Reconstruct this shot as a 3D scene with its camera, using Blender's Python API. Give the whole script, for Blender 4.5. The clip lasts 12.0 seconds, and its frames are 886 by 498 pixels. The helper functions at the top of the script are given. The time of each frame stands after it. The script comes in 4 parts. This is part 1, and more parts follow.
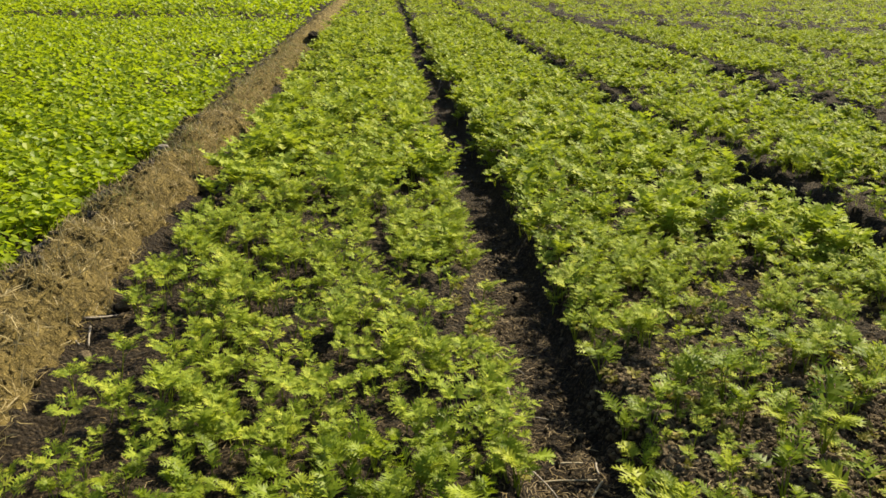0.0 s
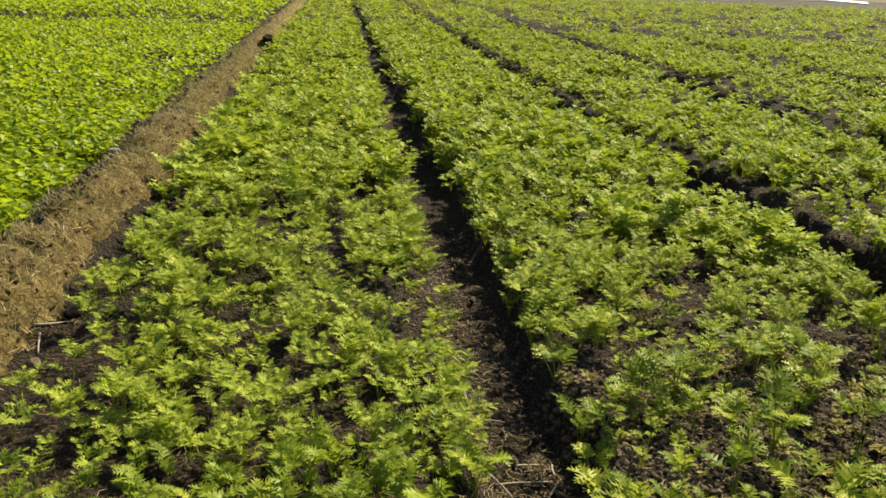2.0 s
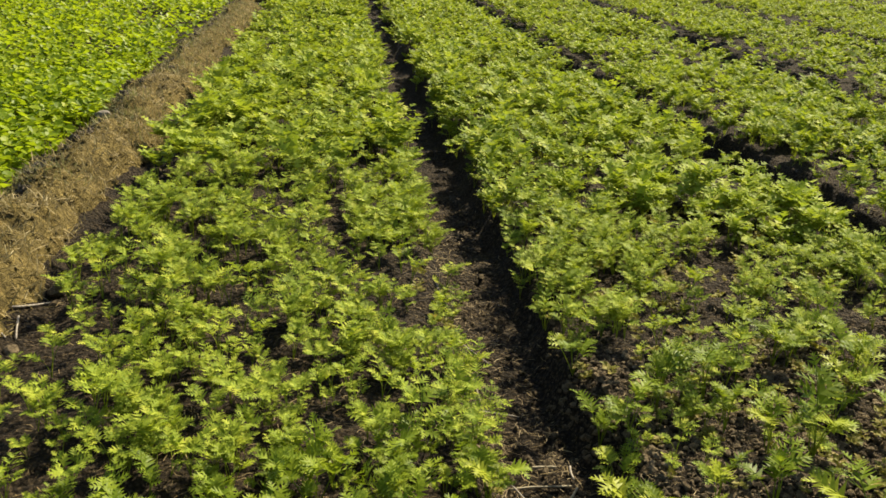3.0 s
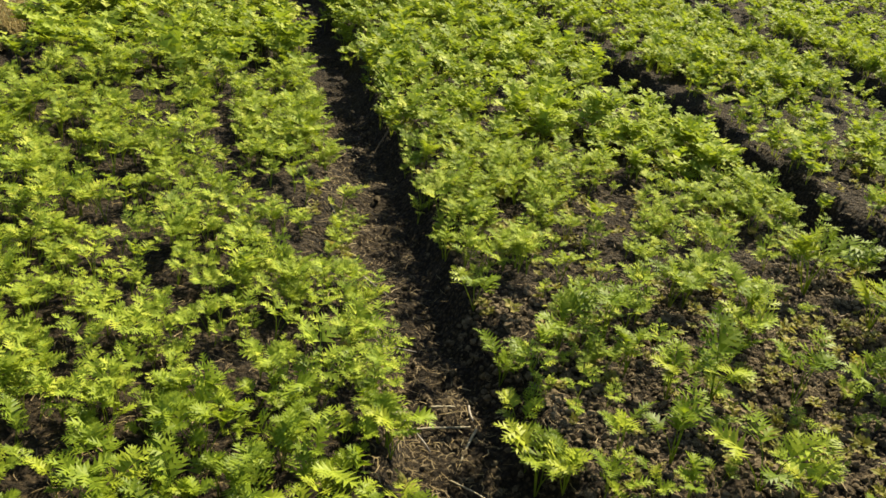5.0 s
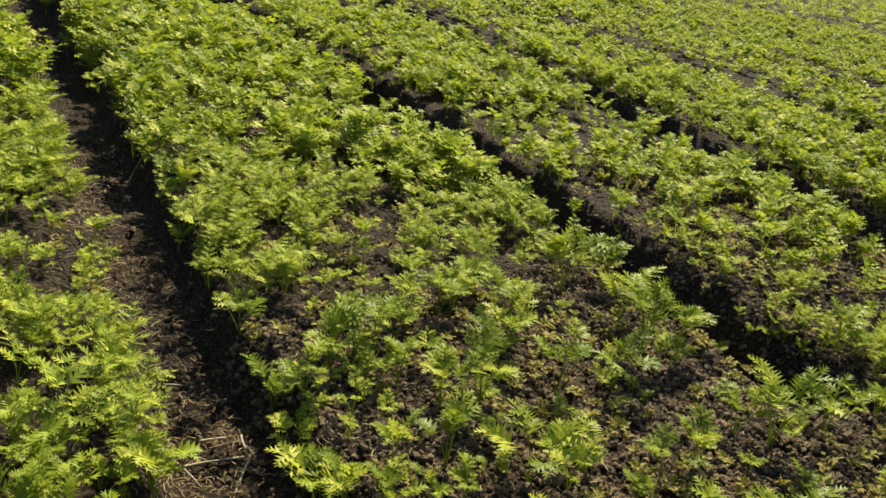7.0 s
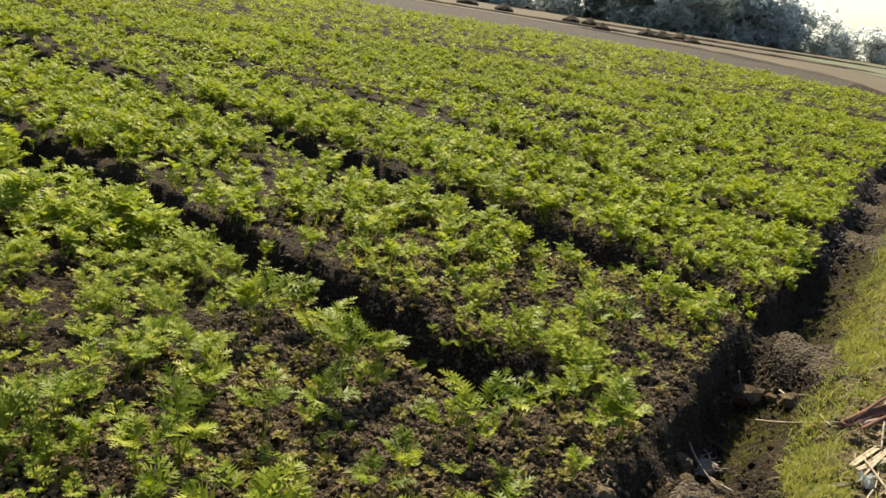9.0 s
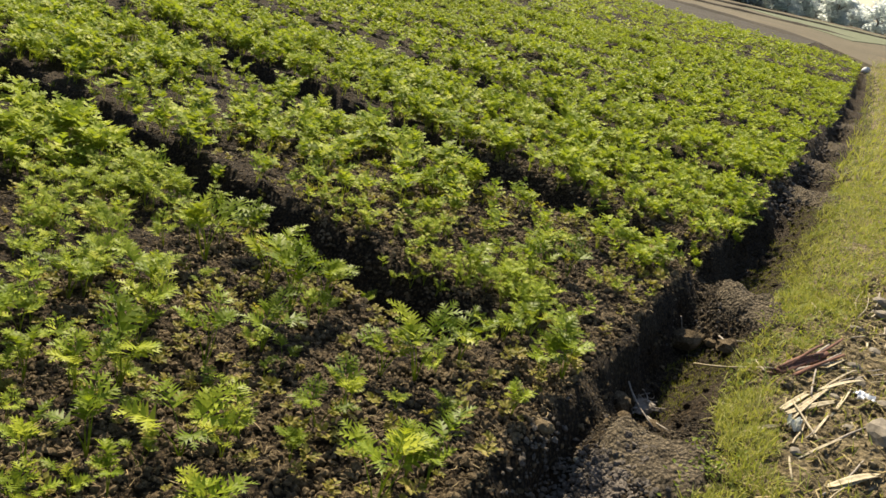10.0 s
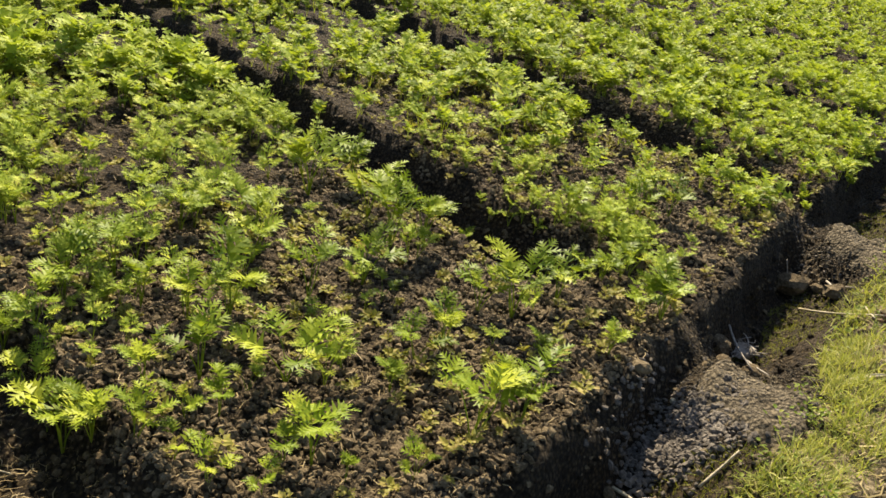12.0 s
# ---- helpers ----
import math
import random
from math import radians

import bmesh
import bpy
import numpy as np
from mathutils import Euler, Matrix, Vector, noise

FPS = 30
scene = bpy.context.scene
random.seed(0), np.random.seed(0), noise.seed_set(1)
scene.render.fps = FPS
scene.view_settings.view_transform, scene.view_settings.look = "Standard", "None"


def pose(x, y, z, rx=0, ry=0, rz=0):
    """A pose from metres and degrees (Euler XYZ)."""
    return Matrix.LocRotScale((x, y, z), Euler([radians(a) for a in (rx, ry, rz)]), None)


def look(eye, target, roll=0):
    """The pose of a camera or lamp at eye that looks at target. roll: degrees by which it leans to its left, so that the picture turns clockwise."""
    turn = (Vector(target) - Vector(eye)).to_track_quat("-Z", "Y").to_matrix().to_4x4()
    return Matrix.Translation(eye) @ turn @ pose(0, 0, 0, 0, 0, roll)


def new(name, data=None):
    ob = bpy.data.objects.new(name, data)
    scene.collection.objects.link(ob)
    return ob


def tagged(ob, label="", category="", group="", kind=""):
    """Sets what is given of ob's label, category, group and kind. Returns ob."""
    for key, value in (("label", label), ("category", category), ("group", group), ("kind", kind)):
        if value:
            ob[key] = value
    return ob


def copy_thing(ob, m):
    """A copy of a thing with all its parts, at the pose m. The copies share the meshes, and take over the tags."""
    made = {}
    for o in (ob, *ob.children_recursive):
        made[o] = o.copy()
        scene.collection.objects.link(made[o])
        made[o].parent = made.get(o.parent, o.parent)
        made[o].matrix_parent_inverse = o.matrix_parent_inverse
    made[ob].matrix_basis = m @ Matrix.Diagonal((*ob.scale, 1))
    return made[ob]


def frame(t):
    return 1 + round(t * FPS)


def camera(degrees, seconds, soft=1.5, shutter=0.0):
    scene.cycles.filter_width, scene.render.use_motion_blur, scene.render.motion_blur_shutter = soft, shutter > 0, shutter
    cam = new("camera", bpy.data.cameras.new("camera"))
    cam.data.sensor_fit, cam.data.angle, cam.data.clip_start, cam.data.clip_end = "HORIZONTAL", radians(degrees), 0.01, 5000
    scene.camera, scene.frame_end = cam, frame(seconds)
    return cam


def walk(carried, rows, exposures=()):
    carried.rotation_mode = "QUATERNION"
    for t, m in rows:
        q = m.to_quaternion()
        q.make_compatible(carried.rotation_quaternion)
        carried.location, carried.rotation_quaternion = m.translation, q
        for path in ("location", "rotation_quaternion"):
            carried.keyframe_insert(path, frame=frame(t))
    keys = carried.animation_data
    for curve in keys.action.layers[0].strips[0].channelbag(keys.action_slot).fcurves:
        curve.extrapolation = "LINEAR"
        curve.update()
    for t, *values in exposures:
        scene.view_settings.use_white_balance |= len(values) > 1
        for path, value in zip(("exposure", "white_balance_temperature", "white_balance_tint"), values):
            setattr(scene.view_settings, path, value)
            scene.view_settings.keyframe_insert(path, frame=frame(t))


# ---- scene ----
cam = camera(53.7, 12.0, soft=1.56)
PATH = [
    (0, (0.203, -0.204, 1.415), (0.342, 1.692, 0.793), 1.0),
    (0.5, (0.199, -0.208, 1.418), (0.405, 1.676, 0.78), 3.4),
    (1, (0.197, -0.205, 1.41), (0.403, 1.697, 0.825), 1.7),
    (1.5, (0.2, -0.216, 1.421), (0.453, 1.671, 0.809), 1.9),
    (2, (0.2, -0.214, 1.418), (0.439, 1.675, 0.808), 1.8),
    (2.5, (0.201, -0.252, 1.431), (0.424, 1.64, 0.821), 1.8),
    (2.7, (0.204, -0.117, 1.412), (0.437, 1.764, 0.773), 1.7),
    (4.3, (0.121, 0.251, 1.42), (0.425, 2.009, 0.516), 5.9),
    (4.5, (0.122, 0.251, 1.417), (0.46, 1.995, 0.499), 6.3),
    (5, (0.142, 0.243, 1.422), (0.656, 1.966, 0.545), 8.4),
    (5.5, (0.153, 0.237, 1.428), (0.81, 1.937, 0.605), 9.3),
    (6, (0.154, 0.244, 1.42), (0.901, 1.936, 0.66), 8.3),
    (6.5, (0.164, 0.247, 1.414), (1.018, 1.915, 0.717), 8.3),
    (7, (0.205, 0.233, 1.395), (1.177, 1.811, 0.643), 10.2),
    (7.5, (0.251, 0.217, 1.392), (1.427, 1.65, 0.642), 9.3),
    (7.7, (0.253, 0.206, 1.396), (1.525, 1.576, 0.685), 9.5),
    (9.3, (0.268, 0.18, 1.414), (1.771, 1.377, 0.858), 9.0),
    (9.5, (0.269, 0.178, 1.402), (1.785, 1.338, 0.807), 10.1),
    (10, (0.273, 0.173, 1.391), (1.809, 1.26, 0.713), 12.8),
    (10.5, (0.271, 0.174, 1.392), (1.812, 1.251, 0.713), 13.0),
    (11, (0.27, 0.169, 1.393), (1.752, 1.241, 0.583), 13.2),
    (11.5, (0.265, 0.176, 1.389), (1.699, 1.274, 0.53), 12.3),
    (12, (0.258, 0.179, 1.388), (1.627, 1.364, 0.54), 11.7),
]
walk(cam, [(t, look(eye, target, roll)) for t, eye, target, roll in PATH], exposures=[(0.0, 0.98, 6500, 8), (2.7, 0.98, 6500, 8), (4.3, 1.12, 6500, 5), (5.5, 1.23, 6500, 5), (6.5, 1.14, 6500, 10), (7.7, 1.07, 6500, 11), (9.3, 0.93, 6500, 13), (10.5, 1.1, 6500, 11), (11.2, 1.33, 6500, 11), (12.0, 1.4, 6500, 11)])

# ---------------------------------------------------------------- light
SUN_AZ, SUN_EL = radians(40), radians(42)      # azimuth from +y towards +x
world = bpy.data.worlds.new("world")
scene.world = world
world.use_nodes = True
wn = world.node_tree
sky = wn.nodes.new("ShaderNodeTexSky")
sky.sky_type = "NISHITA"
sky.sun_disc = False
sky.sun_elevation, sky.sun_rotation = SUN_EL, SUN_AZ
sky.dust_density, sky.air_density, sky.ozone_density = 0.8, 1.0, 1.0
wn.links.new(sky.outputs[0], wn.nodes["Background"].inputs[0])
wn.nodes["Background"].inputs[1].default_value = 0.07

sun_data = bpy.data.lights.new("sun", "SUN")
sun_data.energy, sun_data.angle, sun_data.color = 5.0, radians(0.6), (1.0, 0.88, 0.66)
sun_way = Vector((math.sin(SUN_AZ) * math.cos(SUN_EL), math.cos(SUN_AZ) * math.cos(SUN_EL), math.sin(SUN_EL)))
sun = new("sun", sun_data)
sun.matrix_world = look(sun_way * 60, (0, 0, 0))


# ---------------------------------------------------------------- materials
def nodes_of(name):
    m = bpy.data.materials.new(name)
    m.use_nodes = True
    nt = m.node_tree
    return m, nt, nt.nodes["Principled BSDF"], nt.nodes["Material Output"]


def ramp(nt, source, stops):
    r = nt.nodes.new("ShaderNodeValToRGB")
    while len(r.color_ramp.elements) < len(stops):
        r.color_ramp.elements.new(0.5)
    for e, (p, c) in zip(r.color_ramp.elements, stops):
        e.position, e.color = p, (*c, 1)
    nt.links.new(source, r.inputs[0])
    return r.outputs[0]


def position(nt):
    return nt.nodes.new("ShaderNodeNewGeometry").outputs["Position"]


def noise_tex(nt, scale, detail=4.0, rough=0.6):
    n = nt.nodes.new("ShaderNodeTexNoise")
    n.inputs["Scale"].default_value, n.inputs["Detail"].default_value = scale, detail
    n.inputs["Roughness"].default_value = rough
    nt.links.new(position(nt), n.inputs["Vector"])
    return n.outputs[0]


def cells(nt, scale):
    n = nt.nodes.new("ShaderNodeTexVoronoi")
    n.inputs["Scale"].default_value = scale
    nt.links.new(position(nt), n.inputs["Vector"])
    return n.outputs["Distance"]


def mix_rgb(nt, fac, a, b, kind="MIX"):
    x = nt.nodes.new("ShaderNodeMix")
    x.data_type, x.blend_type = "RGBA", kind
    for value, slot in ((fac, x.inputs[0]), (a, x.inputs[6]), (b, x.inputs[7])):
        if isinstance(value, (int, float)):
            slot.default_value = value
        elif isinstance(value, tuple):
            slot.default_value = (*value, 1)
        else:
            nt.links.new(value, slot)
    return x.outputs[2]


def bump(nt, bsdf, height, strength, distance):
    b = nt.nodes.new("ShaderNodeBump")
    b.inputs["Strength"].default_value, b.inputs["Distance"].default_value = strength, distance
    nt.links.new(height, b.inputs["Height"])
    nt.links.new(b.outputs[0], bsdf.inputs["Normal"])


def earth_material(name, dark, mid, light, coarse=3.0, fine=60.0, relief=0.02, roughness=0.95, clods=0.0):
    m, nt, bsdf, _ = nodes_of(name)
    big, small = noise_tex(nt, coarse, 5), noise_tex(nt, fine, 5, 0.7)
    col = mix_rgb(nt, 0.55, ramp(nt, big, [(0.3, dark), (0.5, mid), (0.72, light)]), ramp(nt, small, [(0.36, dark), (0.52, mid), (0.7, light)]))
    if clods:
        # shade between the crumbs, painted into the colour: cell rims go dark
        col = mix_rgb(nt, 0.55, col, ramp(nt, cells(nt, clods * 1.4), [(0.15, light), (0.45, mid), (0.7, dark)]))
    nt.links.new(col, bsdf.inputs["Base Color"])
    bsdf.inputs["Roughness"].default_value = roughness
    bsdf.inputs["Specular IOR Level"].default_value = 0.2
    height = small
    if clods:
        inv = nt.nodes.new("ShaderNodeMath")
        inv.operation = "SUBTRACT"
        inv.inputs[0].default_value = 1.0
        nt.links.new(cells(nt, clods), inv.inputs[1])
        add = nt.nodes.new("ShaderNodeMath")
        add.operation = "ADD"
        nt.links.new(inv.outputs[0], add.inputs[0])
        nt.links.new(small, add.inputs[1])
        height = add.outputs[0]
    bump(nt, bsdf, height, 1.0, relief)
    return m


def leaf_material(name, stops, through_col, translucent=0.4, roughness=0.6, patch=0.7, per_object=False, gloss=0.22):
    m, nt, bsdf, out = nodes_of(name)
    g = nt.nodes.new("ShaderNodeNewGeometry")
    rnd = g.outputs["Random Per Island"]
    if per_object:
        rnd = nt.nodes.new("ShaderNodeObjectInfo").outputs["Random"]
    col = ramp(nt, rnd, stops)
    patches = noise_tex(nt, patch, 3)
    col = mix_rgb(nt, ramp(nt, patches, [(0.38, (0, 0, 0)), (0.7, (0.6, 0.6, 0.6))]), col, stops[-2][1])
    fine = noise_tex(nt, 90.0, 2)
    col = mix_rgb(nt, 0.3, col, ramp(nt, fine, [(0.3, stops[0][1]), (0.7, stops[-1][1])]))
    nt.links.new(col, bsdf.inputs["Base Color"])
    bsdf.inputs["Roughness"].default_value = roughness
    bsdf.inputs["Specular IOR Level"].default_value = gloss
    tr = nt.nodes.new("ShaderNodeBsdfTranslucent")
    nt.links.new(mix_rgb(nt, 0.5, col, through_col), tr.inputs[0])
    mx = nt.nodes.new("ShaderNodeMixShader")
    mx.inputs[0].default_value = translucent
    nt.links.new(bsdf.outputs[0], mx.inputs[1])
    nt.links.new(tr.outputs[0], mx.inputs[2])
    nt.links.new(mx.outputs[0], out.inputs[0])
    return m


def plain_material(name, color, dark, roughness=0.6, scale=60.0, translucent=0.0):
    """A surface with fine mottling between two shades."""
    m, nt, bsdf, out = nodes_of(name)
    nt.links.new(ramp(nt, noise_tex(nt, scale, 4), [(0.3, dark), (0.65, color)]), bsdf.inputs["Base Color"])
    bsdf.inputs["Roughness"].default_value = roughness
    bump(nt, bsdf, noise_tex(nt, scale * 2, 3), 0.5, 0.003)
    return m


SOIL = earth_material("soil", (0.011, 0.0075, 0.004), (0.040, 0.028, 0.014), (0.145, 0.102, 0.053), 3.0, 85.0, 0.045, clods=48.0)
CLOD = earth_material("clod", (0.028, 0.019, 0.009), (0.118, 0.086, 0.047), (0.33, 0.255, 0.15), 6.0, 80.0, 0.008)
GRAVEL = earth_material("gravel", (0.048, 0.040, 0.031), (0.130, 0.110, 0.088), (0.26, 0.22, 0.175), 9.0, 120.0, 0.004)
CARROT_STOPS = [(0.0, (0.038, 0.088, 0.009)), (0.36, (0.132, 0.212, 0.020)), (0.78, (0.355, 0.430, 0.042)), (1.0, (0.57, 0.565, 0.075))]
CARROT = leaf_material("carrot_leaf", CARROT_STOPS, (0.52, 0.62, 0.02), 0.29, gloss=0.06, roughness=0.55)
# carrot leaf colours darkened, to tone down the brightness of the nearest plants
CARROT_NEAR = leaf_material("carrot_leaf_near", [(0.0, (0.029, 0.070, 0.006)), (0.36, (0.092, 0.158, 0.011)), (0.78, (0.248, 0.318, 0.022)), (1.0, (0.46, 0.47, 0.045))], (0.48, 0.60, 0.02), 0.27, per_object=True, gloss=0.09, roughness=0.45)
SEEDLING = leaf_material("seedling_leaf", [(0.0, (0.11, 0.13, 0.012)), (0.4, (0.20, 0.21, 0.02)), (0.8, (0.32, 0.28, 0.05)), (1.0, (0.42, 0.30, 0.10))], (0.45, 0.42, 0.04), 0.35)
BROAD = leaf_material("broad_leaf", [(0.0, (0.060, 0.125, 0.005)), (0.4, (0.155, 0.245, 0.008)), (0.8, (0.30, 0.385, 0.014)), (1.0, (0.45, 0.48, 0.03))], (0.52, 0.64, 0.01), 0.42, gloss=0.12, roughness=0.45)
GRASS = leaf_material("grass_blade", [(0.0, (0.10, 0.165, 0.012)), (0.45, (0.23, 0.29, 0.025)), (0.75, (0.40, 0.40, 0.07)), (1.0, (0.60, 0.51, 0.23))], (0.5, 0.5, 0.05), 0.35, patch=4.0)
BANKWEED = leaf_material("bank_weed", [(0.0, (0.07, 0.13, 0.01)), (0.5, (0.14, 0.22, 0.015)), (0.8, (0.24, 0.29, 0.03)), (1.0, (0.34, 0.32, 0.07))], (0.4, 0.46, 0.03), 0.4, patch=3.0)
DRYGRASS = leaf_material("dry_grass", [(0.0, (0.13, 0.105, 0.025)), (0.4, (0.28, 0.21, 0.07)), (0.8, (0.42, 0.32, 0.14)), (1.0, (0.55, 0.45, 0.24))], (0.4, 0.32, 0.10), 0.2, patch=3.0)
RIDGEGRASS = leaf_material("ridge_grass", [(0.0, (0.07, 0.085, 0.022)), (0.5, (0.13, 0.145, 0.045)), (0.8, (0.22, 0.21, 0.085)), (1.0, (0.38, 0.33, 0.18))], (0.35, 0.34, 0.09), 0.35, patch=3.0)
DEADLEAF = leaf_material("dead_leaf", [(0.0, (0.10, 0.065, 0.025)), (0.4, (0.21, 0.14, 0.055)), (0.8, (0.34, 0.24, 0.10)), (1.0, (0.46, 0.36, 0.18))], (0.35, 0.25, 0.08), 0.2)
MOSS = leaf_material("ditch_weed", [(0.0, (0.07, 0.10, 0.006)), (0.5, (0.16, 0.19, 0.012)), (0.8, (0.25, 0.25, 0.02)), (1.0, (0.32, 0.27, 0.05))], (0.3, 0.32, 0.02), 0.35)
BUND_SOIL = earth_material("bund_soil", (0.035, 0.027, 0.010), (0.165, 0.120, 0.034), (0.47, 0.35, 0.115), 9.0, 34.0, 0.06)
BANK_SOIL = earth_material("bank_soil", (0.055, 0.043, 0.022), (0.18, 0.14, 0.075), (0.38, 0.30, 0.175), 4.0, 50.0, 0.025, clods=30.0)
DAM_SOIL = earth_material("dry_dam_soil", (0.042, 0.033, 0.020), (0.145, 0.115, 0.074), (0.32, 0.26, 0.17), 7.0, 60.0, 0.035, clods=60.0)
STUBBLE = earth_material("stubble", (0.078, 0.064, 0.037), (0.118, 0.097, 0.057), (0.165, 0.137, 0.083), 0.15, 3.0, 0.05)
PLOUGH = earth_material("ploughed_earth", (0.030, 0.025, 0.016), (0.049, 0.040, 0.027), (0.080, 0.066, 0.045), 0.3, 4.0, 0.05)
FARGREEN = earth_material("far_crop", (0.10, 0.115, 0.062), (0.14, 0.155, 0.087), (0.19, 0.20, 0.12), 0.2, 4.0, 0.05)
# far foliage in pale grey: the haze of distance is painted into its colour
HAZED_LEAF = leaf_material("hazed_foliage", [(0.0, (0.52, 0.57, 0.55)), (0.4, (0.54, 0.59, 0.57)), (0.7, (0.56, 0.61, 0.59)), (1.0, (0.58, 0.63, 0.61))], (0.78, 0.82, 0.80), 0.84, 0.8, 0.03)
BARK = plain_material("bark", (0.26, 0.22, 0.17), (0.14, 0.12, 0.09), 0.9, 30.0)
PALE = plain_material("pale_sheet", (0.78, 0.78, 0.76), (0.6, 0.6, 0.58), 0.5, 4.0)
WHITE = plain_material("white_plastic", (0.82, 0.83, 0.85), (0.62, 0.64, 0.67), 0.35, 40.0)
GREYFILM = plain_material("grey_film", (0.56, 0.57, 0.52), (0.36, 0.37, 0.33), 0.35, 35.0)
STRAW = plain_material("straw", (0.46, 0.385, 0.235), (0.20, 0.16, 0.09), 0.6, 90.0)
GREYSTRAW = plain_material("weathered_straw", (0.36, 0.31, 0.24), (0.16, 0.13, 0.10), 0.7, 90.0)
HUSK = plain_material("dry_husk", (0.55, 0.47, 0.30), (0.28, 0.22, 0.12), 0.6, 45.0)
REDROT = plain_material("rotten_wood", (0.20, 0.085, 0.045), (0.07, 0.03, 0.018), 0.85, 50.0)
STONE = plain_material("stone", (0.25, 0.21, 0.15), (0.12, 0.10, 0.07), 0.8, 40.0)
HAY = earth_material("hay", (0.035, 0.026, 0.016), (0.06, 0.045, 0.028), (0.10, 0.075, 0.045), 2.0, 14.0, 0.06)


# ---------------------------------------------------------------- numeric helpers
def hash2(ix, iy, seed):
    h = (ix.astype(np.int64) * 374761393 + iy.astype(np.int64) * 668265263 + seed * 974711) & 0xFFFFFFFF
    h = ((h ^ (h >> 13)) * 1274126177) & 0xFFFFFFFF
    return ((h ^ (h >> 16)) & 0xFFFFFF) / float(0xFFFFFF)


def vnoise(x, y, scale, seed=0):
    """Smooth value noise, -1 to 1, with features of about 1/scale metres."""
    x, y = np.asarray(x, float) * scale, np.asarray(y, float) * scale
    ix, iy = np.floor(x), np.floor(y)
    fx, fy = x - ix, y - iy
    fx, fy = fx * fx * (3 - 2 * fx), fy * fy * (3 - 2 * fy)
    a, b = hash2(ix, iy, seed), hash2(ix + 1, iy, seed)
    c, d = hash2(ix, iy + 1, seed), hash2(ix + 1, iy + 1, seed)
    return 2 * ((a * (1 - fx) + b * fx) * (1 - fy) + (c * (1 - fx) + d * fx) * fy) - 1


def smooth(a, b, v):
    u = np.clip((v - a) / (b - a), 0, 1)
    return u * u * (3 - 2 * u)


def mesh_of(name, verts, faces, mats, soft=False):
    """A mesh from arrays; faces is an (n, 3) or (n, 4) array."""
    verts, faces = np.asarray(verts, np.float32), np.asarray(faces, np.int32)
    n, k = faces.shape
    me = bpy.data.meshes.new(name)
    me.vertices.add(len(verts))
    me.vertices.foreach_set("co", verts.ravel())
    me.loops.add(n * k)
    me.loops.foreach_set("vertex_index", faces.ravel())
    me.polygons.add(n)
    me.polygons.foreach_set("loop_start", np.arange(0, n * k, k, dtype=np.int32))
    me.update(calc_edges=True)
    for m in mats:
        me.materials.append(m)
    me.polygons.foreach_set("use_smooth", np.full(n, soft))
    return me


def scatter(templates, places, turns, sizes, tilts=None, seed=3):
    """Joins copies of (verts, tris) templates into arrays: each is scaled, leant, turned about z and moved."""
    pick = np.random.default_rng(seed).integers(0, len(templates), len(places))
    all_v, all_f, base = [], [], 0
    for k, (tv, tf) in enumerate(templates):
        idx = np.nonzero(pick == k)[0]
        if not len(idx):
            continue
        v = tv[None] * np.asarray(sizes)[idx].reshape(len(idx), 1, -1)
        if tilts is not None:
            lean, way = tilts[idx, 0][:, None], tilts[idx, 1][:, None]
            dx, dy = np.cos(way), np.sin(way)
            along = v[..., 0] * dx + v[..., 1] * dy
            na = along * np.cos(lean) + v[..., 2] * np.sin(lean)
            nz = -along * np.sin(lean) + v[..., 2] * np.cos(lean)
            v = np.stack([v[..., 0] + (na - along) * dx, v[..., 1] + (na - along) * dy, nz], -1)
        c, s = np.cos(turns[idx])[:, None], np.sin(turns[idx])[:, None]
        v = np.stack([v[..., 0] * c - v[..., 1] * s, v[..., 0] * s + v[..., 1] * c, v[..., 2]], -1) + places[idx][:, None]
        f = tf[None] + (base + np.arange(len(idx)) * len(tv))[:, None, None]
        all_v.append(v.reshape(-1, 3))
        all_f.append(f.reshape(-1, tf.shape[1]))
        base += len(idx) * len(tv)
    return np.concatenate(all_v), np.concatenate(all_f)


def joined(parts):
    vs, fs, base = [], [], 0
    for v, f in parts:
        vs.append(np.asarray(v, float))
        fs.append(np.asarray(f) + base)
        base += len(v)
    return np.concatenate(vs), np.concatenate(fs)


def turned(v, angle, scale=1.0):
    c, s = math.cos(angle), math.sin(angle)
    return np.stack([v[:, 0] * c - v[:, 1] * s, v[:, 0] * s + v[:, 1] * c, v[:, 2]], -1) * scale


# ---------------------------------------------------------------- the lie of the land
FURROWS = [0.81, 2.60, 4.86, 7.15, 9.80, 12.2, 14.6, 17.0, 19.4, 21.8, 24.2, 26.6, 29.0, 31.4]
FIELD_END = 45.5


def bed_end(x):
    """The near end of the beds, where the ditch begins."""
    return 0.78 + 0.185 * x + 0.0012 * x * x


def far_side(y):
    """The far right side of the field."""
    return np.interp(y, [8, 11.5, 19, 40.5, 46], [33.0, 33.0, 38.0, 26.0, 14.0])


DAMS = [(2.80, 0.25), (4.66, 0.25), (7.9, 0.27), (9.5, 0.26), (11.6, 0.2), (14.2, 0.2), (16.6, 0.2), (19.2, 0.2)]


def furrow_line(n, y):
    """Where the middle of a furrow runs: the beds fan out a little, and the second furrow swings aside at its near end."""
    c = FURROWS[n]
    line = c + (c - 0.77) * 0.0024 * np.clip(y, 0, 46) + 0.03 * vnoise(y, 0 * y + n, 0.7, 11)
    return line + 0.26 * (1 - smooth(4.2, 8.2, y)) if n == 1 else line


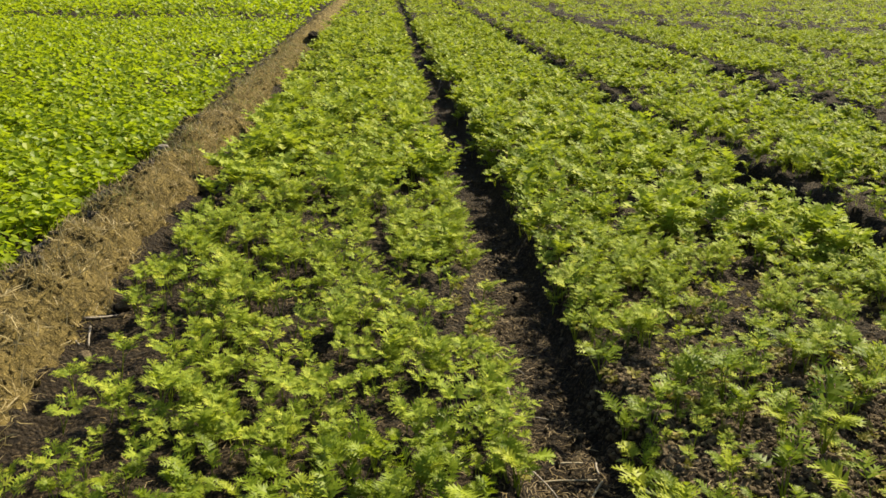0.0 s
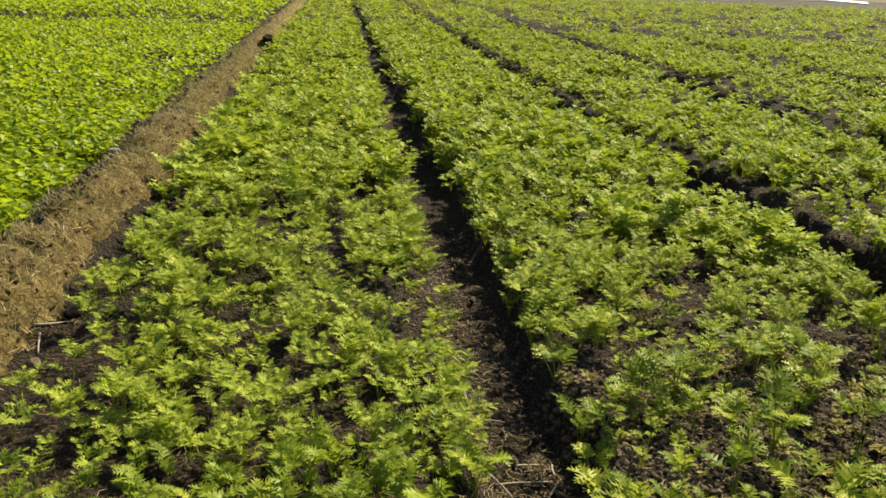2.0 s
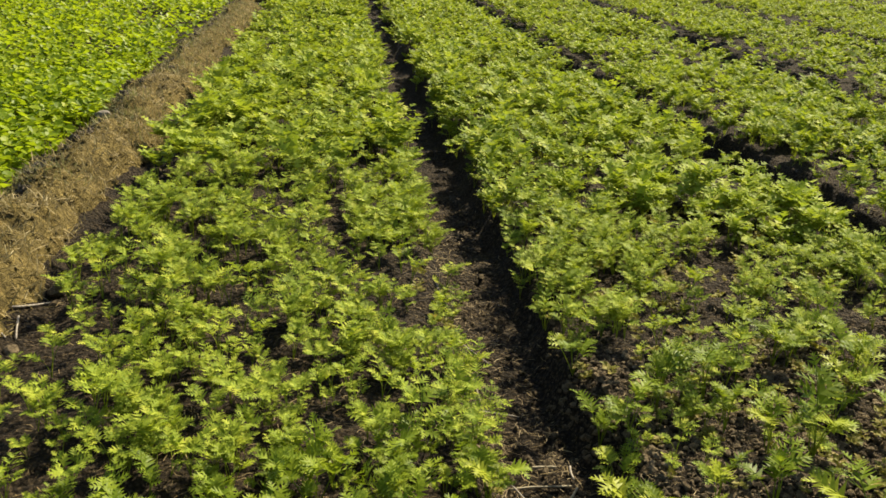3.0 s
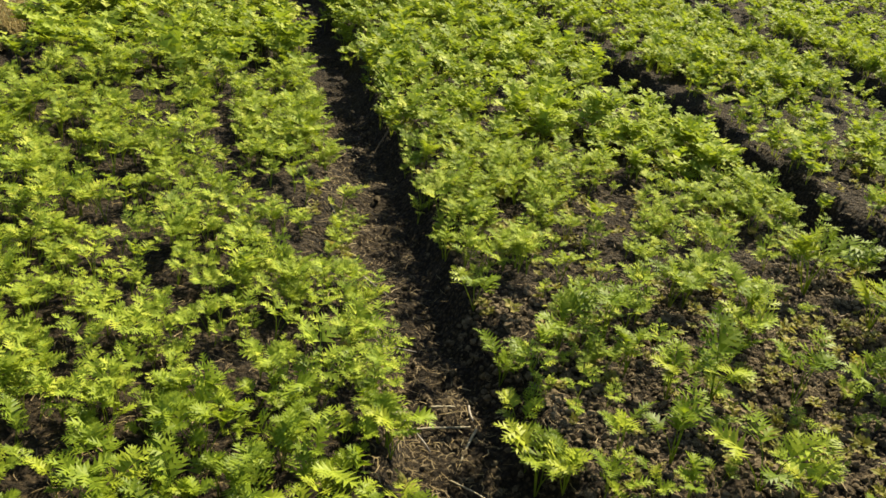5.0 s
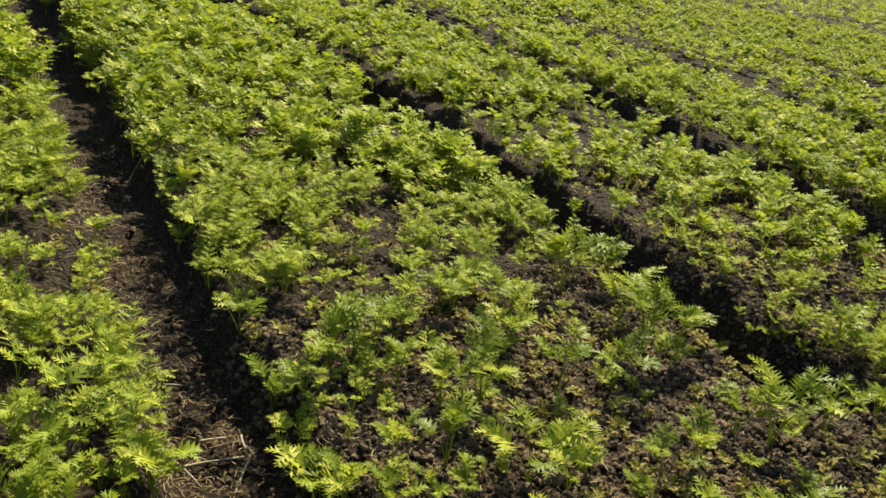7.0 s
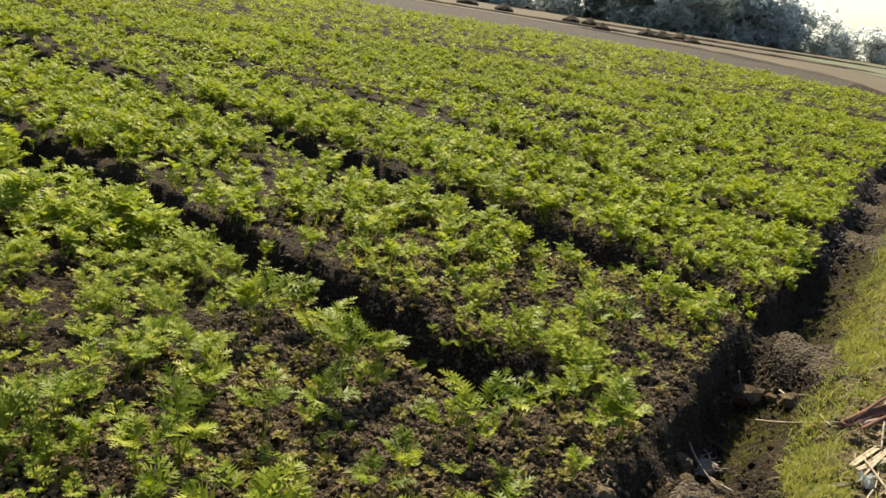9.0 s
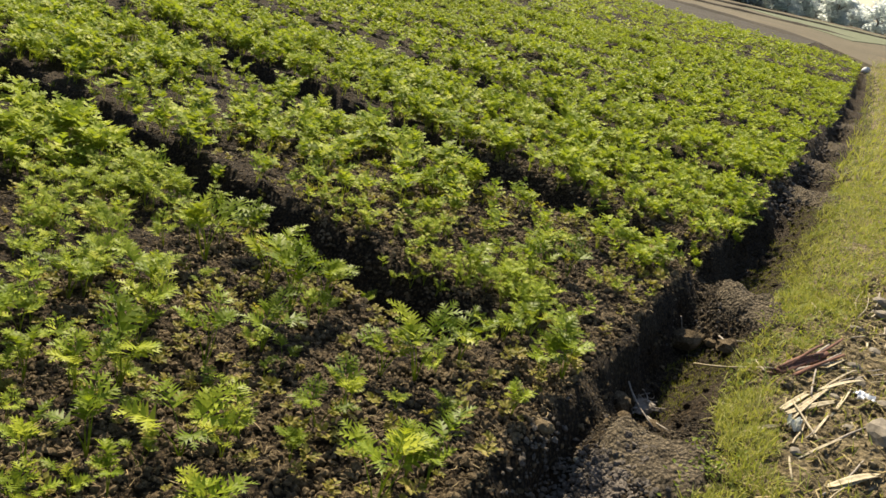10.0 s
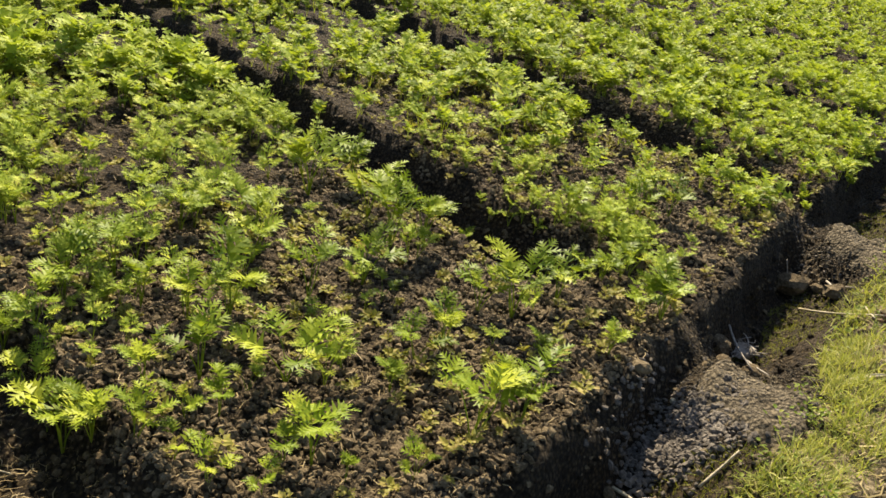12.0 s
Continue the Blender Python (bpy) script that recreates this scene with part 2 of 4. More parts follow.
def furrow_depth(x, y):
    """1 at the bottom of a furrow, 0 on a bed."""
    out = np.zeros(np.broadcast(x, y).shape)
    for n in range(len(FURROWS)):
        fade = 1.0 if n < 4 else 0.8
        if n == 1:
            fade = smooth(1.60, 2.05, y)
        if n == 2:
            fade = 0.45 + 0.55 * smooth(2.2, 3.2, y)
        if n > 2:
            fade = fade * smooth(0.15, 0.8, y - bed_end(x))
        flat, wide = ((0.11, 0.26), (0.11, 0.26), (0.12, 0.28))[min(n, 2)]
        out = np.maximum(out, fade * (1 - smooth(flat, wide, np.abs(x - furrow_line(n, y) + 0.025 * vnoise(x, y, 5.0, 5)))))
    return out * smooth(-0.5, -0.2, y - bed_end(x))


def off_furrow(x, y):
    """0 where a furrow keeps the carrots away, 1 on the beds."""
    out = np.ones(np.broadcast(x, y).shape)
    for n in range(len(FURROWS)):
        d = x - furrow_line(n, y) + 0.035 * vnoise(x, y, 6.0, 57)
        left, right = ((0.17, 0.18), (0.21, 0.16), (0.32, 0.26), (0.32, 0.27))[min(n, 3)]
        inside = (1 - smooth(left - 0.05, left + 0.03, -d)) * (1 - smooth(right - 0.05, right + 0.03, d))
        if n == 1:
            inside = inside * smooth(1.55, 1.9, y)
        if n == 2:
            inside = inside * (0.5 + 0.5 * smooth(2.4, 3.1, y))
        out = out * (1 - inside)
    return out


def land(x, y, rough=1.0):
    """Height of the ground."""
    s = bed_end(x) - y + (0.045 * vnoise(x, y, 3.2, 3) + 0.02 * vnoise(x, y, 9.0, 13)) * (1 - 0.75 * smooth(6, 11, x))
    in_field = (x > -1.0) & (y < FIELD_END)
    z = 0.025 * vnoise(x, y, 0.35, 1) * np.clip(y / 10, 0, 1)
    lumps = 0.016 * vnoise(x, y, 8, 2) + 0.014 * vnoise(x, y, 19, 4) + 0.012 * np.abs(vnoise(x, y, 37, 6))
    z = z + lumps * rough * np.where(in_field, 1, 0.5)
    z = z - (0.175 + 0.07 * smooth(1.4, 1.9, x)) * furrow_depth(x, y) * in_field
    z = z - 0.05 * np.exp(-((x + 0.90) / 0.09) ** 2) * in_field
    floor = -0.29 + 0.03 * vnoise(x, y, 3, 8) + lumps
    for dx, h in DAMS:
        floor = floor + h * np.exp(-(((x - dx + 0.5 * (s - 0.25)) / np.where(dx > 5, 0.5, 0.34)) ** 2)) * (0.6 + 0.4 * smooth(0.0, 0.25, s))
    ditch = smooth(-0.02, 0.13 + 0.12 * smooth(5, 8, x), s) * (1 - smooth(0.20, 0.64, s))
    ditch = ditch * (x > -1.0)
    z = z * (1 - ditch) + floor * ditch
    bank = smooth(0.32, 1.0, s)
    z = z + bank * (0.01 + 0.03 * smooth(0.6, 1.6, s) + 0.015 * vnoise(x, y, 2.5, 9))
    return np.where(x < -1.5, 0.02 * vnoise(x, y, 1.5, 7) - 0.02, z)


def land_at(x, y):
    return float(land(np.array([float(x)]), np.array([float(y)]))[0])


def spread(stops):
    """Grid lines from (position, spacing) stops."""
    out = []
    for (a, da), (b, db) in zip(stops[:-1], stops[1:]):
        n = max(1, int(round((b - a) / (0.5 * (da + db)))))
        w = np.linspace(0, 1, n, endpoint=False)
        out.append(a + (b - a) * (w * da + w * w * (db - da) / 2) / (0.5 * (da + db)))
    return np.append(np.concatenate(out), stops[-1][0])


def sheet(us, vs):
    gu, gv = np.meshgrid(us, vs)
    n, m = len(us), len(vs)
    idx = np.arange(n * m).reshape(m, n)
    quads = np.stack([idx[:-1, :-1], idx[:-1, 1:], idx[1:, 1:], idx[1:, :-1]], -1).reshape(-1, 4)
    return gu, gv, quads


xs = spread([(-2500, 900), (-60, 12), (-6, 0.6), (-1.6, 0.07), (0.5, 0.032), (4.6, 0.034), (9, 0.08), (22, 0.2), (45, 0.9), (120, 14), (2500, 900)])
ys = spread([(-2500, 900), (-60, 14), (-3, 0.8), (0.6, 0.05), (1.0, 0.023), (3.2, 0.027), (8, 0.07), (16, 0.25), (46, 1.0), (130, 14), (2500, 900)])
gx, gy, quads = sheet(xs, ys)
ground = new("ground", mesh_of("ground", np.stack([gx, gy, land(gx, gy) - 0.05 * smooth(0.64, 0.76, bed_end(gx) - gy) * (gx > -1.2)], -1).reshape(-1, 3), quads, [SOIL], soft=True))
tagged(ground, "dark crumbly soil raised into beds with furrows and a ditch", "ground", kind="structure")

# the ridge of dry grass between the two crops
def bund_height(u, gx, gy):
    top = 0.14 + 0.03 * vnoise(gy, 0 * gy, 1.7, 35)
    gz = -0.06 + (top + 0.06) * np.sin(np.pi * np.clip(u, 0, 1)) ** 0.75 + 0.038 * vnoise(gx, gy, 4, 38) + 0.034 * vnoise(gx, gy, 9, 36) + 0.024 * vnoise(gx, gy, 20, 37)
    return gz - 0.17 * smooth(14.7, 15.4, gy) * (1 - smooth(15.86, 15.96, gy)) * smooth(0.4, 0.6, u)


def bund_axis(gy):
    return -1.22 + 0.05 * vnoise(gy, 0 * gy, 1.2, 31), 0.29 + 0.03 * vnoise(gy, 0 * gy, 0.8, 33)


bu, by = np.linspace(0, 1, 27), spread([(0.2, 0.035), (6, 0.05), (15, 0.06), (17, 0.06), (24, 0.25), (46, 0.5)])
u, gy, quads = sheet(bu, by)
axis, half = bund_axis(gy)
gx = axis + (u - 0.5) * 2 * half
bund = new("bund", mesh_of("bund", np.stack([gx, gy, bund_height(u, gx, gy)], -1).reshape(-1, 3), quads, [BUND_SOIL], soft=True))
tagged(bund, "low earth ridge covered with dry yellow grass", "earth ridge", kind="structure")

# the grassy bank on the other side of the ditch
su, sx = spread([(0.48, 0.04), (1.0, 0.05), (4.0, 0.3), (14, 1.5)]), spread([(-14, 1.5), (-1.5, 0.3), (1.0, 0.06), (7, 0.06), (20, 0.25), (45, 1.0)])
gs, gx, quads = sheet(su, sx)
gy = bed_end(gx) - gs
gz = land(gx, gy) + 0.014 * smooth(0.48, 0.62, gs) - 0.008 + 0.008 * vnoise(gx, gy, 14, 41) - 0.2 * smooth(9, 14, gs + 2 * vnoise(gx, gy, 0.3, 42)) + np.where(gx < -1.4, 0.05, 0)
bank = new("bank", mesh_of("bank", np.stack([gx, gy, gz], -1).reshape(-1, 3), quads[:, ::-1], [BANK_SOIL], soft=True))
tagged(bank, "trampled earth bank with thin yellow-green grass", "earth bank", kind="structure")


# low dams of crumbled earth across the ditch
for dx, height in DAMS[:6]:
    reach = 0.42 if dx < 5 else 0.55
    gs, gx, quads = sheet(np.linspace(0.06, 0.66, 43), np.linspace(dx - reach, dx + reach, 61))
    gy = bed_end(gx) - gs
    heap = np.exp(-(((gx - dx - 0.04 + 0.5 * (gs - 0.25)) / (0.62 * reach)) ** 2)) * smooth(0.10, 0.22, gs) * (1 - smooth(0.46, 0.62, gs))
    heap = heap + 0.16 * vnoise(gx, gy, 9, 43) + 0.10 * vnoise(gx, gy, 24, 44)
    gz = land(gx, gy) - 0.03 + 0.052 * smooth(0.22, 0.72, heap) + 0.010 * vnoise(gx, gy, 34, 45) + 0.010 * vnoise(gx, gy, 15, 46)
    dam = new("earth_dam", mesh_of("earth_dam", np.stack([gx, gy, gz], -1).reshape(-1, 3), quads[:, ::-1], [DAM_SOIL], soft=True))
    tagged(dam, "low dam of dry crumbled earth across the ditch", "earth dam", kind="structure")


# ---------------------------------------------------------------- carrot leaves
def ribbon(points, width, flat=False):
    """A stalk along points: three-sided, or a narrow strip."""
    p = np.asarray(points, float)
    v, f = [], []
    k = 2 if flat else 3
    for i, q in enumerate(p):
        d = p[min(i + 1, len(p) - 1)] - p[max(i - 1, 0)]
        d /= np.linalg.norm(d)
        side = np.cross(d, (0.3, 0.2, 1.0))
        side /= np.linalg.norm(side) + 1e-9
        nor = np.cross(side, d)
        w = width * (1 - 0.6 * i / (len(p) - 1))
        ring = [q + side * w, q - side * w * 0.6 + nor * w * 0.8, q - side * w * 0.6 - nor * w * 0.8]
        v += [ring[0], q - side * w] if flat else ring
    for i in range(len(p) - 1):
        a, b = k * i, k * i + k
        for j in range(1 if flat else 3):
            n = (j + 1) % k
            f += [(a + j, a + n, b + n), (a + j, b + n, b + j)]
    return v, f


# teeth of a leaflet, from its foot: where each begins on the rib, and where its point lies
TEETH = {
    2: ([0.04, 0.32, 0.58, 0.80], [(0.50, 0.44), (0.78, 0.36), (0.97, 0.20)]),
    1: ([0.02, 0.50, 0.84], [(0.40, 0.46), (0.76, 0.36)]),
}


def pinna(root, way, side, length, level, droop=0.2):
    """A narrow leaflet from root along way, cut into pointed teeth on either side of its rib."""
    nor = np.cross(way, side)
    nor /= np.linalg.norm(nor) + 1e-9

    def at(a, b):
        return root + length * (way * a + side * b - np.array([0, 0, droop]) * a * a + nor * abs(b) * 0.18)
    if level == 0:
        return [at(0, 0), at(0.46, 0.34), at(1, 0), at(0.46, -0.34)], [(0, 1, 2), (0, 2, 3)]
    rib, points = TEETH[level]
    k = len(points)
    v = [at(a, 0) for a in rib] + [at(a, b) for a, b in points] + [at(a, -b) for a, b in points] + [at(1.04, 0), at(rib[-1] - 0.1, 0.07), at(rib[-1] - 0.1, -0.07)]
    f = []
    for i in range(k):
        f += [(i, i + 1, k + 1 + i), (i + 1, i, 2 * k + 1 + i)]
    tip = 3 * k + 1
    return v, f + [(tip + 1, k, tip), (k, tip + 2, tip)]


def carrot_leaf(rng, level, pairs=4, out=0.55, upness=0.85, splay=0.40):
    """One feathery leaf of unit size from the origin, leaning to +x: stalk, midrib and paired lobed leaflets."""
    bend, droop = rng.uniform(-1, 1), rng.uniform(0.12, 0.34)

    def curve(u):
        return np.array([out * (u ** 1.9), 0.08 * np.sin(3 * u) * bend, upness * (u - droop * u ** 3.5)])
    verts, faces = [], []
    if level > 0:
        v, f = ribbon([curve(u) for u in np.linspace(0, 0.97, 5 if level == 2 else 3)], 0.012 if level == 2 else 0.011, level == 1)
        verts, faces = list(v), list(f)
    for k in range(pairs + 1):
        u = 0.60 + 0.37 * k / pairs
        d = curve(u + 0.02) - curve(u - 0.02)
        d /= np.linalg.norm(d)
        d = d * np.array([1, 1, 0.8])
        d /= np.linalg.norm(d)
        across = np.array([-d[1], d[0], 0.0])
        across /= np.linalg.norm(across)
        for h in ((1, -1) if k < pairs else (0,)):
            size = ((0.46, 0.46, 0.35)[level] - 0.165 * k / pairs) * rng.uniform(0.85, 1.15)
            way = d * (rng.uniform(0.45, 0.85) if h else 1.0) + across * h * rng.uniform(0.65, 0.9) + np.array([0, 0, rng.uniform(-0.05, 0.15)])
            way /= np.linalg.norm(way)
            side = np.cross(np.array([0, 0, 1.0]), way)
            side /= np.linalg.norm(side)
            side = side + np.array([0, 0, rng.uniform(-splay, splay)])
            v, f = pinna(curve(u), way, side, size, level)
            faces += [tuple(i + len(verts) for i in q) for q in f]
            verts += v
    return np.array(verts), np.array(faces)


def carrot_template(rng, level, leaves, pairs):
    """A whole plant: leaves round a centre."""
    start = rng.uniform(0, 6.28)
    parts = []
    for k in range(leaves):
        v, f = carrot_leaf(rng, level, pairs, rng.uniform(0.12, 0.58), rng.uniform(1.0, 1.4))
        parts.append((turned(v, start + k * 6.283 / leaves * rng.uniform(0.85, 1.15), rng.uniform(0.65, 1.0)), f))
    return joined(parts)


rng = np.random.default_rng(7)
NEAR_LEAVES = [carrot_leaf(rng, 2, int(rng.integers(3, 5)), rng.uniform(0.08, 0.5), rng.uniform(1.0, 1.4)) for _ in range(14)]
CLOSE = [carrot_template(rng, 2, 4, 3) for _ in range(10)]
MID = [carrot_template(rng, 1, 4, 2) for _ in range(10)]
FAR = [carrot_template(rng, 0, 4, 2) for _ in range(8)]
FARTHEST = [carrot_template(rng, 0, 4, 1) for _ in range(5)]


# ---------------------------------------------------------------- where carrots grow
def grows(x, y):
    """How thickly carrots stand, 0 to 1."""
    s = y - bed_end(x)
    end = np.where(x > 4.9, smooth(-0.10, 0.03, s), smooth(0.02, 0.2, s))
    rise = s + 0.25 * vnoise(x, y, 0.9, 51)
    second = 0.09 + 0.36 * smooth(0.5, 1.0, rise) + 0.75 * smooth(1.1, 2.2, rise)
    third = 0.8 + 0.3 * smooth(1.0, 2.4, rise)
    thick = np.where(x < 0.77, 0.74 + 0.35 * smooth(0.4, 0.55, x), np.where(x < 2.8, second, np.where(x < 4.85, third, 1.05)))
    bare = smooth(2.9, 3.1, x) * (1 - smooth(3.4, 3.9, x)) * smooth(0.9, 1.5, s) * (1 - smooth(2.4, 3.6, s))
    thick = thick * (1 - 0.5 * bare)
    patch = 0.78 + np.where(x < 0.77, 0.3, 0.55) * vnoise(x, y, 1.2, 52) + np.where(x > 4.8, 0.3 * vnoise(x, y * 0.5, 0.8, 53), 0) + np.where(x > 4.85, 0.35 * (1 - smooth(1.0, 2.5, s)), 0)
    side = smooth(-0.93, -0.72, x + 0.06 * vnoise(x, y, 2.5, 59)) * (1 - smooth(-0.6, 0.0, x - far_side(y))) * (y < FIELD_END)
    tufts = np.clip(0.85 + 1.6 * vnoise(x, y, 5.5, 54), np.where((x > 4.85) & (s < 1.2), 0.6, np.where(x < 0.77, 0.42, 0.14)), 1)
    worn_side = 1 - 0.48 * (1 - smooth(-0.72, -0.42, x + 0.1 * vnoise(x, y, 4.0, 58))) * (1 - smooth(3.0, 3.3, y)) * smooth(2.1, 2.4, y)
    closed = smooth(6.5, 11, np.hypot(x, y))
    tufts, patch = tufts + (1 - tufts) * 0.35 * closed, patch + (0.95 - patch) * 0.2 * closed
    return np.clip(off_furrow(x, y) * end * thick * patch * tufts * 1.2, 0, 1) * side * worn_side


def in_view(x, y):
    """Only the ground that the walk shows: ahead and to the right."""
    return (y > -0.5 * x - 0.5) & (x > -0.60 * y - 1.0)


def sow(x0, x1, y0, y1, per_m2, seed, keep):
    r = np.random.default_rng(seed)
    n = int((x1 - x0) * (y1 - y0) * per_m2)
    x, y = r.uniform(x0, x1, n), r.uniform(y0, y1, n)
    ok = (r.uniform(0, 1, n) < grows(x, y)) & keep(x, y) & in_view(x, y)
    return x[ok], y[ok], r


def plant_height(x, y):
    s = y - bed_end(x)
    lush = np.where(np.asarray(x) < 0.7, 0.35 + 0.65 * smooth(1.5, 4.0, s), smooth(0.4, 2.2, s))
    edge = 1 - 0.3 * smooth(0.0, 0.15, furrow_depth(x, y)) * smooth(2.6, 2.8, np.asarray(x))
    return (0.118 + 0.045 * lush + 0.022 * (1 - smooth(0.5, 0.9, np.asarray(x))) - 0.022 * smooth(2.7, 3.1, np.asarray(x)) * smooth(1.0, 2.5, s) + 0.024 * vnoise(x, y, 1.6, 61) + 0.022 * vnoise(x, y, 5.5, 54)) * edge


def crop(templates, x, y, r, width):
    n = len(x)
    z = land(x, y) - 0.005
    size = plant_height(x, y) * r.uniform(0.5, 1.3, n) * width
    return scatter(templates, np.stack([x, y, z], -1), r.uniform(0, 6.283, n), size, np.stack([np.abs(r.normal(0, 0.16, n)), r.uniform(0, 6.28, n)], -1), seed=int(n))


def dist(x, y):
    return np.hypot(x - 0.3, y)


NEAR_R, CLOSE_R, MID_R, FAR_R = 2.12, 4.2, 9.5, 21.0


def close_limit(x):
    """How far the finely built plants reach: farther on the first bed."""
    return np.where(x < 0.95, CLOSE_R + 0.8, CLOSE_R)


x, y, r = sow(-1, 5, 0.8, 5.0, 265, 70, lambda x, y: (dist(x, y) >= NEAR_R) & (dist(x, y) < close_limit(x)))
v, f = crop(CLOSE, x, y, r, 0.92)
tagged(new("carrot_crop", mesh_of("carrot_crop_close", v, f, [CARROT])), "young carrot plants with divided green leaves", "carrot crop", kind="stuff")
x, y, r = sow(-1, 10.3, 0.8, 10.3, 165, 71, lambda x, y: (dist(x, y) >= close_limit(x)) & (dist(x, y) < MID_R))
v, f = crop(MID, x, y, r, 1.1)
tagged(new("carrot_crop", mesh_of("carrot_crop", v, f, [CARROT])), "dense young carrot plants with feathery yellow-green leaves", "carrot crop", kind="stuff")
x, y, r = sow(-1, 22, 1.5, 22, 92, 72, lambda x, y: (dist(x, y) >= MID_R) & (dist(x, y) < FAR_R))
v, f = crop(FAR, x, y, r, 1.2)
tagged(new("carrot_crop", mesh_of("carrot_crop_mid", v, f, [CARROT])), "rows of young carrot plants on raised beds", "carrot crop", kind="stuff")
x, y, r = sow(-1, 40, 4, 46, 15, 73, lambda x, y: dist(x, y) >= FAR_R)
v, f = crop(FARTHEST, x, y, r, 1.8)
tagged(new("carrot_crop", mesh_of("carrot_crop_far", v, f, [CARROT])), "distant carrot beds merging into a green sheet", "carrot crop", kind="stuff")

# seedlings between the grown plants
r = np.random.default_rng(75)
x, y = r.uniform(0.5, 6.5, 4200), r.uniform(0.8, 4.5, 4200)
ok = (y > bed_end(x) + 0.03) & (furrow_depth(x, y) < 0.35) & (r.uniform(0, 1, 4200) < 0.6 + 0.6 * vnoise(x, y, 3.0, 55))
x, y = x[ok], y[ok]
n = len(x)
v, f = scatter(FAR, np.stack([x, y, land(x, y) - 0.004], -1), r.uniform(0, 6.28, n), 0.03 + 0.055 * r.uniform(0, 1, n) ** 1.6, np.stack([np.abs(r.normal(0, 0.3, n)), r.uniform(0, 6.28, n)], -1), seed=76)
tagged(new("carrot_seedlings", mesh_of("carrot_seedlings", v, f, [SEEDLING])), "tiny yellowish carrot seedlings scattered on the soil", "seedlings", kind="stuff")

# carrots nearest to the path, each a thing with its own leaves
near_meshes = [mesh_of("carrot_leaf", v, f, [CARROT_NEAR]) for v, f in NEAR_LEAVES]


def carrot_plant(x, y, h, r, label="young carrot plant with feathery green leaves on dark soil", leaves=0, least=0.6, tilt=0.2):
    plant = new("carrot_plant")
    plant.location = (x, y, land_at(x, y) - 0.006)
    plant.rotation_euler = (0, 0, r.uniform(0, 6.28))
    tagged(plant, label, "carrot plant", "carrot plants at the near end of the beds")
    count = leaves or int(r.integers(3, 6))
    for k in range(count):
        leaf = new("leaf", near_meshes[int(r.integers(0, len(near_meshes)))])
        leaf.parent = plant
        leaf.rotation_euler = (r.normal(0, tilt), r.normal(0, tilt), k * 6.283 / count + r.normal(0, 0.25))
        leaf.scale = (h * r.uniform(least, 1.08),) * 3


# plants that stand out: x, y, height
BED_EDGE = [(2.31, 2.71, 0.27), (2.51, 2.70, 0.18), (2.29, 2.19, 0.24), (2.44, 2.17, 0.22), (2.37, 1.65, 0.20), (2.57, 1.63, 0.18), (2.27, 1.72, 0.17), (2.40, 2.45, 0.20),
            (1.75, 1.25, 0.21), (1.93, 1.30, 0.17), (1.91, 1.22, 0.18), (2.24, 1.42, 0.10), (2.46, 1.32, 0.11), (2.83, 1.36, 0.19), (2.78, 1.42, 0.15), (2.89, 1.66, 0.14),
            (3.50, 1.93, 0.22), (3.73, 1.90, 0.18), (3.20, 2.08, 0.18), (2.96, 2.43, 0.10), (4.32, 1.80, 0.14), (4.40, 1.72, 0.13),
            (0.98, 1.88, 0.19), (1.02, 1.81, 0.15), (1.06, 1.68, 0.14), (1.00, 2.31, 0.15), (1.00, 2.66, 0.15), (0.98, 2.08, 0.13)]
BED_END = [(1.17, 1.85, 0.14), (1.31, 1.82, 0.18), (1.27, 1.66, 0.13), (1.45, 1.76, 0.07), (1.49, 1.69, 0.19), (1.57, 1.63, 0.14), (1.71, 1.52, 0.11), (1.37, 1.41, 0.17), (1.31, 1.44, 0.14),
           (1.10, 1.57, 0.09), (1.12, 1.46, 0.10), (1.21, 1.38, 0.09), (1.40, 1.32, 0.09), (1.34, 2.20, 0.13), (1.54, 2.05, 0.22), (1.82, 2.04, 0.19), (1.99, 1.89, 0.10), (1.06, 2.24, 0.16),
           (1.88, 1.60, 0.15), (1.99, 1.60, 0.16), (1.85, 2.40, 0.20), (1.42, 2.08, 0.17), (1.48, 1.89, 0.10), (1.36, 2.40, 0.19), (1.19, 2.36, 0.20), (1.77, 2.29, 0.20), (2.03, 2.03, 0.19), (1.69, 2.60, 0.14)]
r = np.random.default_rng(77)
for px, py, h in BED_EDGE:
    carrot_plant(px, py, 1.15 * h, r, "sturdy carrot plant with upright feathery leaves at the bed edge", int(r.integers(5, 7)), 0.75, 0.1)
for px, py, h in BED_END:
    carrot_plant(px, py, 1.15 * h, r, "single young carrot plant standing free on crumbly soil", 3 if h < 0.11 else int(r.integers(4, 6)), 0.75, 0.1)
carrot_plant(1.67, 1.68, 0.17, r, "thin carrot plant with withered reddish leaf tips", 3)
MARKED = BED_EDGE + BED_END
x, y, r = sow(-1, 3.2, 0.8, 3.0, 225, 74, lambda x, y: dist(x, y) < NEAR_R)
for px, py in zip(x, y):
    if min(math.hypot(px - a, py - b) for a, b, _ in MARKED) > 0.07:
        carrot_plant(px, py, float(plant_height(px, py)) * r.uniform(0.5, 1.15), r)


